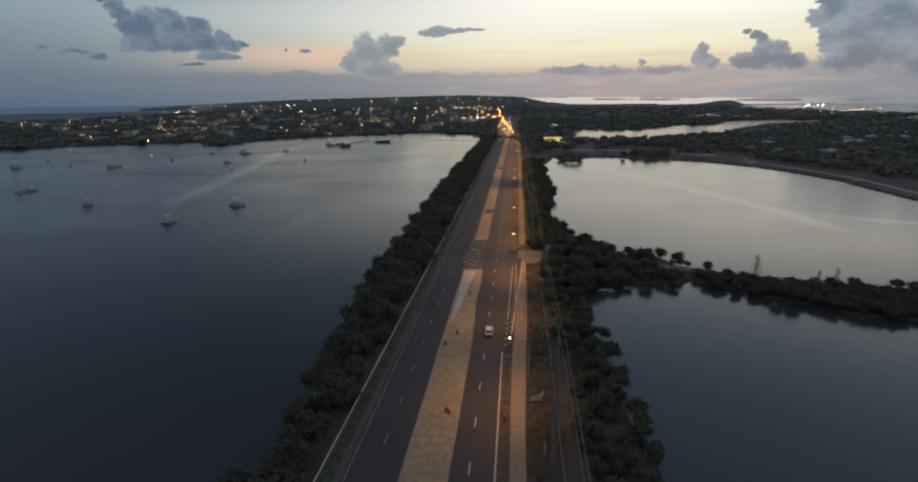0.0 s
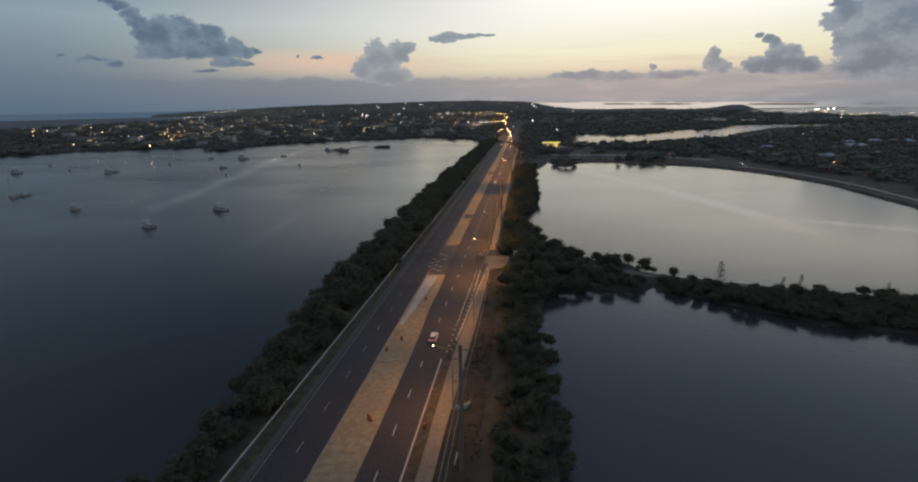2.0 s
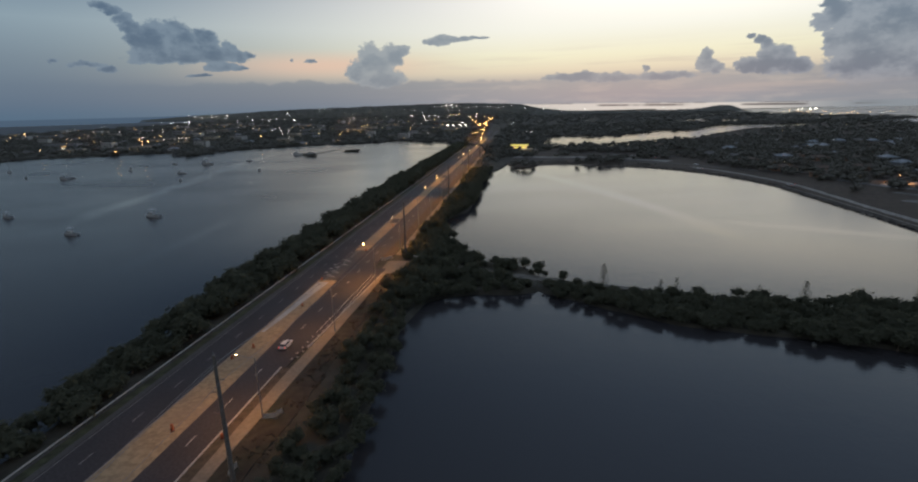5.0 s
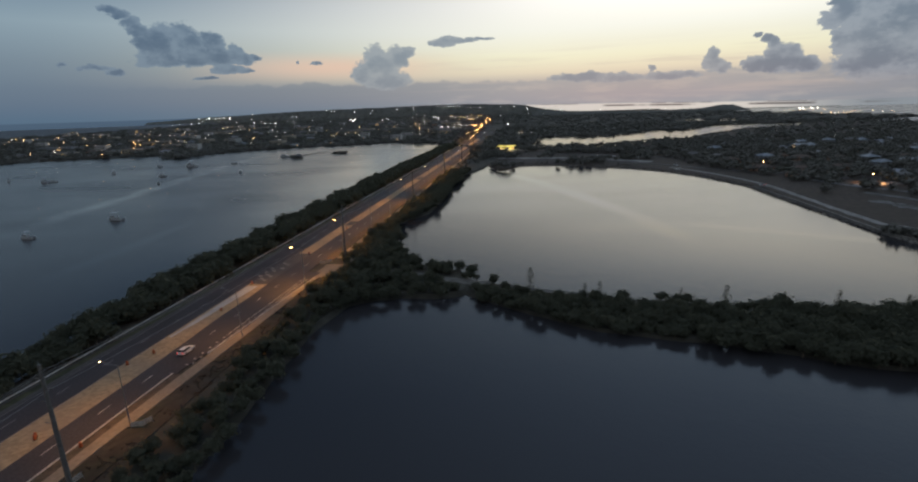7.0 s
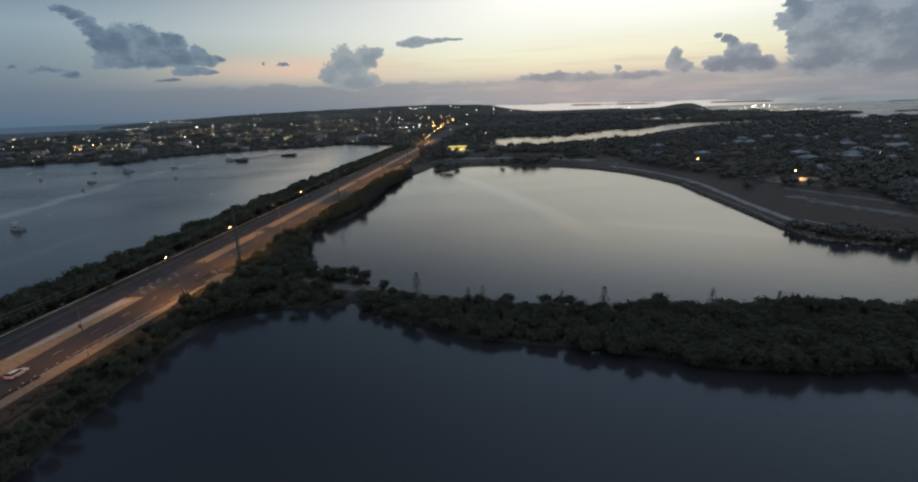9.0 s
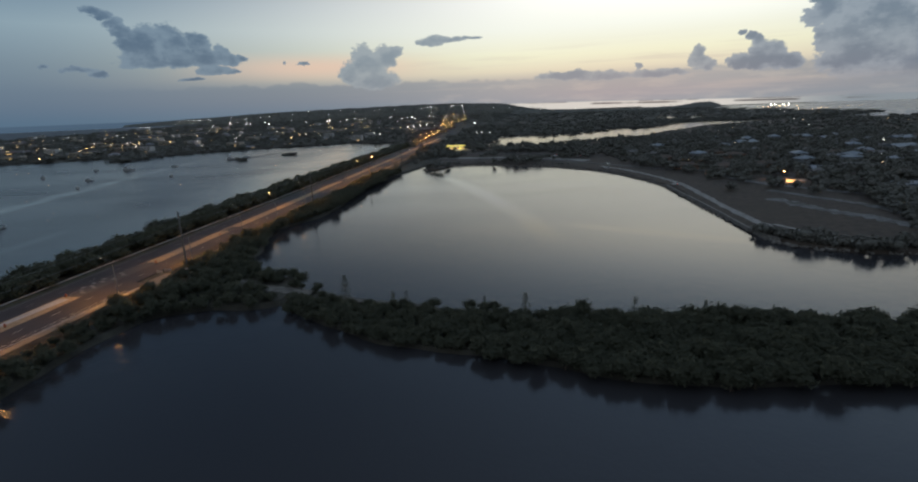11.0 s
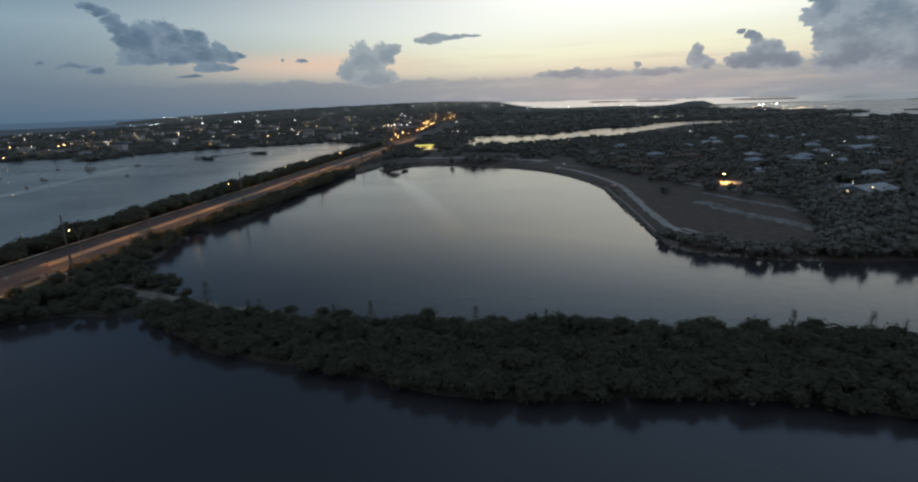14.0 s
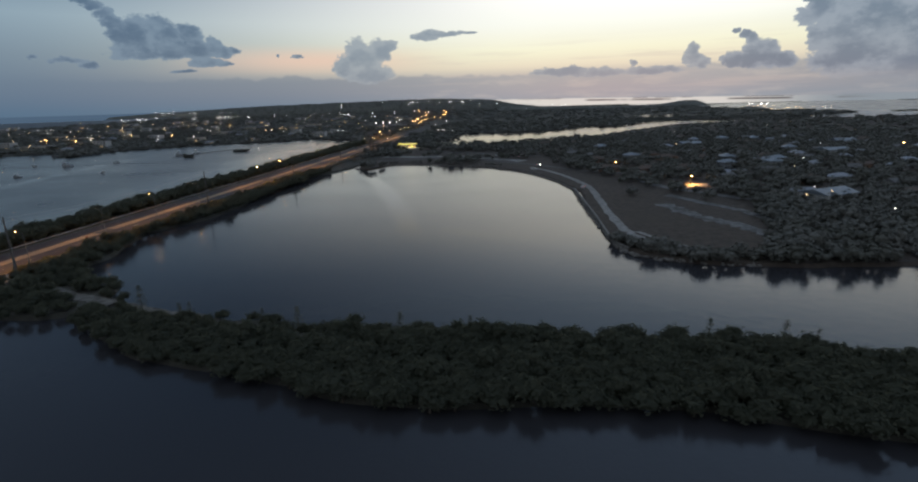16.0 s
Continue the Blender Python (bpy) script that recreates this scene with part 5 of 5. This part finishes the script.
ribbon("sandy_lot", [(112, 600), (150, 590), (205, 575), (262, 520)], 15.0, 1.15, SAND, "pale bare lot near the filling station", "track", 0.1, 5.0)
ribbon("entrance_road", [road(690, 2)[:2], (112, 690), (150, 694), (200, 690), (320, 640)], 8.0, 1.2, PAVEMENT, "pale concrete road past the filling station", "road", 0.1, 0.5)

rng = random.Random(3)
ico = bmesh.new()
bmesh.ops.create_icosphere(ico, subdivisions=1, radius=1.0)
base_v, base_f = [v.co.copy() for v in ico.verts], [[v.index for v in f.verts] for f in ico.faces]
ico.free()
vs, fs = [], []
rock_line = spline([(x, y, 0) for x, y in [(100, 500), (134, 522), (165, 519), (195, 502), (230, 476), (256, 436), (268, 395), (273, 350), (267, 300), (260.5, 228), (264, 199), (300, 184)]], 26, False)
for p in rock_line:
    for k in range(3):
        r = rng.uniform(0.35, 0.95)
        c = Vector((p.x + rng.uniform(-1.6, 0.6), p.y + rng.uniform(-1.2, 1.2), rng.uniform(-0.1, 0.7)))
        k0 = len(vs)
        vs += [c + Vector((v.x * r * rng.uniform(0.7, 1.2), v.y * r * rng.uniform(0.7, 1.2), v.z * r * 0.7)) for v in base_v]
        fs += [[k0 + i for i in f] for f in base_f]
tagged(part("shore_rocks", mesh("shore_rocks", vs, fs, ROCK), ROCK), "grey boulders along the lake shore", "rocks", kind="stuff")


# ---- boats ----
def hull(b, long, wide, high):
    """A pointed hull, lofted over five stations."""
    rows = []
    for t, w, k in ((-0.5, 0.86, 0.0), (-0.2, 1.0, 0.0), (0.15, 0.95, 0.06), (0.38, 0.55, 0.22), (0.5, 0.03, 0.42)):
        y, hw = t * long, wide / 2 * w
        rows.append([b.verts.new(c) for c in ((-hw, y, high * (1 + 0.35 * max(0, t + 0.1))), (-hw * 0.82, y, 0.1 + k * high), (0, y, -0.35 + k * high), (hw * 0.82, y, 0.1 + k * high), (hw, y, high * (1 + 0.35 * max(0, t + 0.1))))])
    for r, q in zip(rows, rows[1:]):
        for i in range(4):
            b.faces.new((r[i], r[i + 1], q[i + 1], q[i]))
        b.faces.new((r[4], r[0], q[0], q[4]))
    b.faces.new(rows[0])
    bmesh.ops.recalc_face_normals(b, faces=b.faces)


def boat(kind, x, y, turn, long, label):
    t = thing("sailboat" if kind == "sail" else "motorboat", label, "boat", "boats moored in the bay", pose(x, y, 0.0, 0, 0, turn))
    w = long * 0.32
    b = bmesh.new()
    hull(b, long, w, long * 0.11)
    part("hull", b, WHITE if kind != "barge" else DARK, t)
    b = bmesh.new()
    box(b, 0, -0.05 * long, long * 0.125, w * 0.8, long * 0.75, 0.08, 0.02)
    part("deck", b, DARK, t)
    if kind == "sail":
        b = bmesh.new()
        box(b, 0, 0.02 * long, long * 0.15, w * 0.5, long * 0.36, long * 0.07, 0.06, taper=0.85)
        part("cabin", b, WHITE, t)
        b = bmesh.new()
        rod(b, (0, 0.08 * long, long * 0.1), (0, 0.08 * long, long * 1.3), 0.11, 0.07, 6)
        part("mast", b, STEEL, t)
        b = bmesh.new()
        rod(b, (0, 0.07 * long, long * 0.26), (0, -0.34 * long, long * 0.27), 0.13, 0.13, 6)
        part("boom", b, DARK, t)
        for e in ((0, 0.49 * long), (0, -0.48 * long)):
            b = bmesh.new()
            rod(b, (e[0], e[1], long * 0.13), (0, 0.08 * long, long * 1.28), 0.025, 0.025, 4)
            part("stay", b, CABLE, t)
    else:
        b = bmesh.new()
        box(b, 0, 0.08 * long, long * 0.2, w * 0.72, long * 0.36, long * 0.15, 0.08, taper=0.82)
        part("cabin", b, WHITE, t)
        b = bmesh.new()
        box(b, 0, 0.08 * long, long * 0.225, w * 0.745, long * 0.33, long * 0.055, 0.02, taper=0.92)
        part("window", b, GLASS, t)
        if long > 8:
            b = bmesh.new()
            for sx in (-1, 1):
                for yy in (-0.16, 0.14):
                    rod(b, (sx * w * 0.3, yy * long, long * 0.27), (sx * w * 0.27, yy * long, long * 0.43), 0.035, 0.035, 5)
            part("frame", b, STEEL, t)
            b = bmesh.new()
            box(b, 0, -0.01 * long, long * 0.44, w * 0.72, long * 0.34, 0.1, 0.03)
            part("hardtop", b, WHITE, t)
            b = bmesh.new()
            rod(b, (0, -0.05 * long, long * 0.44), (0, -0.05 * long, long * 0.68), 0.04, 0.02, 5)
            part("aerial", b, STEEL, t)
    b = bmesh.new()
    box(b, 0, -0.53 * long, long * 0.07, 0.45, 0.5, 0.9, 0.08)
    part("outboard", b, DARK, t)
    return t


A, B = "white motorboat with a dark cabin window at its mooring", "pale sailboat with a bare mast at its mooring"
for kind, x, y, a, l, lab in [("motor", -131, 294, 75, 10.5, "white flybridge motorboat with a hardtop at its mooring"), ("motor", -147.5, 251, 80, 8.5, A), ("motor", -224, 300, 70, 8.5, A), ("sail", -306, 349, 60, 13.0, B),
                              ("motor", -302, 354, 100, 8.0, A), ("motor", -428, 489, 80, 14.0, A), ("sail", -386, 504, 40, 9.0, B), ("motor", -333, 485, 70, 12.0, A), ("sail", -331, 490, 110, 10.0, B), ("motor", -311, 552, 20, 9.0, A),
                              ("sail", -297, 613, 60, 10.0, B), ("motor", -234, 513, 85, 9.0, A), ("motor", -204, 457, 20, 6.5, A), ("motor", -254, 606, 70, 17.0, "large dark-windowed motorboat with a hardtop at its mooring"), ("sail", -214, 632, 80, 9.0, B),
                              ("motor", -159, 526, 15, 8.0, A), ("motor", -179, 712, 75, 15.0, A), ("sail", -168, 735, 75, 11.0, B), ("sail", -452, 560, 30, 10.0, B)]:
    boat(kind, x, y, a, l, lab)

# ---- old jetty with mangrove islets ----
jetty = thing("jetty", "long low dark jetty on piles in the bay", "jetty")
b = bmesh.new()
box(b, 0, 0, 1.0, 2.2, 124, 0.3, 0.04)
deck = part("deck", b, POLE, jetty)
deck.matrix_basis = pose(-155, 736, 0, 0, 0, -14.5)
b = bmesh.new()
rod(b, (0, 0, -1.5), (0, 0, 1.1), 0.18, 0.16, 6)
pile = part("pile", b, POLE, jetty)
pile.location = (-170.5, 677, 0)
for k in range(1, 16):
    for sx in (-0.9, 0.9):
        o = new("pile", pile.data)
        o.parent, o.location = jetty, (-170.5 + 31 * k / 16 + sx, 677 + 119 * k / 16, 0)
isl = []
for cx, cy, w, d, n in ((-112, 748, 26, 10, 26), (-150, 680, 16, 6, 16), (-165, 700, 4, 4, 3)):
    land("ground_islet", [(cx + w / 2 * math.cos(a), cy + d / 2 * math.sin(a)) for a in [k * math.pi / 4 for k in range(8)]], 0.5, SCRUB, "low dark mangrove islet", 1.5)
    for k in range(n):
        isl.append((cx + rng.uniform(-w, w) * 0.42, cy + rng.uniform(-d, d) * 0.42, 0.3, rng.uniform(0.5, 0.85), rng.uniform(0, 6), 0.8, rng.randrange(4)))
thicket("islet_mangroves", isl, "dark mangroves on the islets", HAZYLEAF, MIDS)


# ---- vehicles ----
def loft(b, rows):
    """Closed skin over rings of equal length."""
    rings = [[b.verts.new(c) for c in r] for r in rows]
    k = len(rows[0])
    for r, q in zip(rings, rings[1:]):
        for i in range(k):
            b.faces.new((r[i], r[(i + 1) % k], q[(i + 1) % k], q[i]))
    b.faces.new(rings[0])
    b.faces.new(rings[-1])
    bmesh.ops.recalc_face_normals(b, faces=b.faces)


def car(x, y, z, turn, paint, label, front=False, group="cars on the road"):
    """An estate car that points along its own y. front: headlights on."""
    t = thing("car", label, "car", group, pose(x, y, z, 0, 0, turn))
    b = bmesh.new()
    rows = []
    for y_, hw, lo, hi in ((-2.3, 0.80, 0.42, 0.92), (-2.15, 0.90, 0.30, 1.0), (-0.5, 0.92, 0.26, 1.02), (0.9, 0.92, 0.26, 0.98), (1.9, 0.88, 0.28, 0.86), (2.3, 0.74, 0.38, 0.74)):
        rows.append([(-hw, y_, lo), (hw, y_, lo), (hw, y_, hi - 0.12), (hw * 0.93, y_, hi), (-hw * 0.93, y_, hi), (-hw, y_, hi - 0.12)])
    loft(b, rows)
    body = part("body", b, paint, t)
    b = bmesh.new()
    loft(b, [[(-hw, y_, 0.97), (hw, y_, 0.97), (hw * 0.84, y_, hi), (-hw * 0.84, y_, hi)] for y_, hw, hi in ((-2.1, 0.80, 1.1), (-1.75, 0.82, 1.42), (0.25, 0.82, 1.44), (1.05, 0.8, 1.0))])
    part("glasshouse", b, GLASS, body)
    b = bmesh.new()
    box(b, 0, -0.75, 1.46, 1.3, 2.1, 0.07, 0.03)
    part("roof", b, paint, body)
    for sx in (-1, 1):
        for yy in (-1.4, 1.4):
            b = bmesh.new()
            rod(b, (sx * 0.72, yy, 0.33), (sx * 0.93, yy, 0.33), 0.33, 0.33, 14)
            wheel = part("wheel", b, RUBBER, t)
            b = bmesh.new()
            rod(b, (sx * 0.93, yy, 0.33), (sx * 0.945, yy, 0.33), 0.2, 0.18, 10)
            part("rim", b, STEEL, wheel)
        b = bmesh.new()
        box(b, sx * 0.72, -2.26, 0.82, 0.26, 0.14, 0.22, 0.02)
        part("tail_light", b, TAIL, t, "red tail light")
        b = bmesh.new()
        box(b, sx * 0.62, 2.24, 0.66, 0.34, 0.16, 0.18, 0.02)
        part("headlight", b, HEAD if front else WHITE, t, "glowing headlight" if front else "")
    return t


x, y, _ = road(118.2, -4.2)
car(x, y, 1.5, -6.3, WHITE, "white estate car with red tail lights on the road")
first = None
for u, v, back_to in ((742, -18, True), (905, -21.5, True), (960, -18.0, True), (1020, -21.5, True), (1110, -18.0, True), (1240, -21.5, True), (1380, -18, True), (1520, -21, True), (1690, -18, True), (830, -3.0, False), (1060, -6.5, False), (1300, -3.0, False)):
    x, y, _ = road(u, v)
    m = pose(x, y, 1.5, 0, 0, -6.3 + (180 if back_to else 0))
    if first is None:
        first = car(x, y, 1.5, -6.3 + 180, DARK, "dark car with glowing headlights on the road", True)
    elif back_to:
        copy_thing(first, m)
    else:
        car(x, y, 1.5, -6.3, DARK, "dark car with red tail lights on the road")
for x, y, a, lab in ((271, 481, 200, "pale car with glowing headlights on the shore road"),):
    car(x, y, 1.2, a, WHITE, lab, True)
for x, y, a in ((240, 575, 20), (247, 572, 25), (262, 560, 10), (225, 585, 200), (262, 452, 80), (279, 352, 10)):
    car(x, y, 1.2, a, WHITE, "white parked car near the shore", False, "cars parked near the shore")


# ---- roadworks ----
def barrel(u, v):
    t = thing("traffic_barrel", "orange and white striped traffic barrel on a black base", "traffic barrel", "traffic barrels of the roadworks", pose(*road(u, v, 1.48)))
    b = bmesh.new()
    rod(b, (0, 0, 0), (0, 0, 0.1), 0.38, 0.36, 12)
    part("base", b, RUBBER, t)
    b = bmesh.new()
    rod(b, (0, 0, 0.1), (0, 0, 1.0), 0.29, 0.22, 12)
    part("drum", b, ORANGE, t)
    for z in (0.4, 0.72):
        b = bmesh.new()
        rod(b, (0, 0, z), (0, 0, z + 0.14), 0.275 - z * 0.06, 0.265 - z * 0.06, 12)
        part("band", b, PAINT, t, "white reflective band")
    return t


one = barrel(83.3, -9.9)
for u, v in ((84.0, -10.5), (111, -14.4), (117.0, -12.2), (144.5, -11.4), (82.2, 0.6), (40, -10.0), (205, -10.0), (250, -9.8), (168, -14.6)):
    copy_thing(one, pose(*road(u, v, 1.48)))
t0 = None
for row, v0 in ((0, 0.15), (1, 1.15)):
    for k in range(15):
        m = pose(*road(112 + 3.0 * k + 1.0 * row, v0 + k * 0.045 * (1 + row), 1.5), 0, 0, -6.3)
        if t0 is None:
            b = bmesh.new()
            box(b, 0, 0, 0.04, 0.5, 0.36, 0.08, 0.02)
            t0 = tagged(part("lane_marker", b, CONCRETE), "pale raised lane marker on the turning lane", "lane marker", "raised lane markers")
            t0.matrix_basis = m
        else:
            copy_thing(t0, m)


def barricade(u, v, turn):
    t = thing("barricade", "white board barricade on folding legs beside the pavement", "barricade", "barricades of the roadworks", pose(*road(u, v, 1.42), 0, 0, turn))
    for z in (0.35, 0.75, 1.1):
        b = bmesh.new()
        box(b, 0, 0, z, 2.4, 0.06, 0.22, 0.01)
        part("board", b, PAINT, t)
    for sx in (-1.05, 1.05):
        b = bmesh.new()
        rod(b, (sx, -0.45, 0), (sx, 0, 1.25), 0.03, 0.03, 5)
        rod(b, (sx, 0.45, 0), (sx, 0, 1.25), 0.03, 0.03, 5)
        part("leg", b, STEEL, t)


barricade(88.7, 6.6, 10)
barricade(89.6, 7.6, 60)
barricade(74.0, 7.5, 80)
barricade(192, 1.2, -6)
barricade(194, 3.0, 20)

sign = thing("notice_board", "white notice board on two posts beside the side road", "sign", place=pose(36, 185.5, 1.25, 0, 0, -15))
b = bmesh.new()
box(b, 0, 0, 2.6, 3.4, 0.12, 1.9, 0.03)
part("panel", b, PAINT, sign)
for sx in (-1.3, 1.3):
    b = bmesh.new()
    rod(b, (sx, 0.1, 0), (sx, 0.1, 3.4), 0.07, 0.07, 6)
    part("post", b, POLE, sign)

# small plants in the verge
rng = random.Random(9)
vs, fs = [], []
for k in range(900):
    u, v = rng.uniform(30, 178), rng.uniform(6.0, 11.5)
    if noise.noise(Vector((u * 0.12, v * 0.3, 2.0))) < 0.0:
        continue
    x, y, _ = road(u, v)
    for j in range(6):
        a, h = rng.uniform(0, 6.28), rng.uniform(0.15, 0.5)
        k0 = len(vs)
        vs += [(x - 0.08, y, 1.38), (x + 0.08, y + 0.04, 1.38), (x + 0.45 * math.cos(a), y + 0.45 * math.sin(a), 1.4 + h)]
        fs.append((k0, k0 + 1, k0 + 2))
tagged(part("verge_weeds", mesh("verge_weeds", vs, fs, GRASS), GRASS), "low dry weeds in the dirt verge", "weeds", kind="stuff")


# pale lots under the yard lights, added so the pools of light show
ribbon("yard_lot", [(312, 438), (328, 437), (346, 432)], 13.0, 1.2, SAND, "pale sandy yard ground added to show a lamp's light pool", "yard", 0.1, 2.0)
ribbon("yard_lot", [(336, 340), (350, 349), (372, 352)], 11.0, 1.2, SAND, "pale sandy yard ground added to show a lamp's light pool", "yard", 0.1, 2.0)
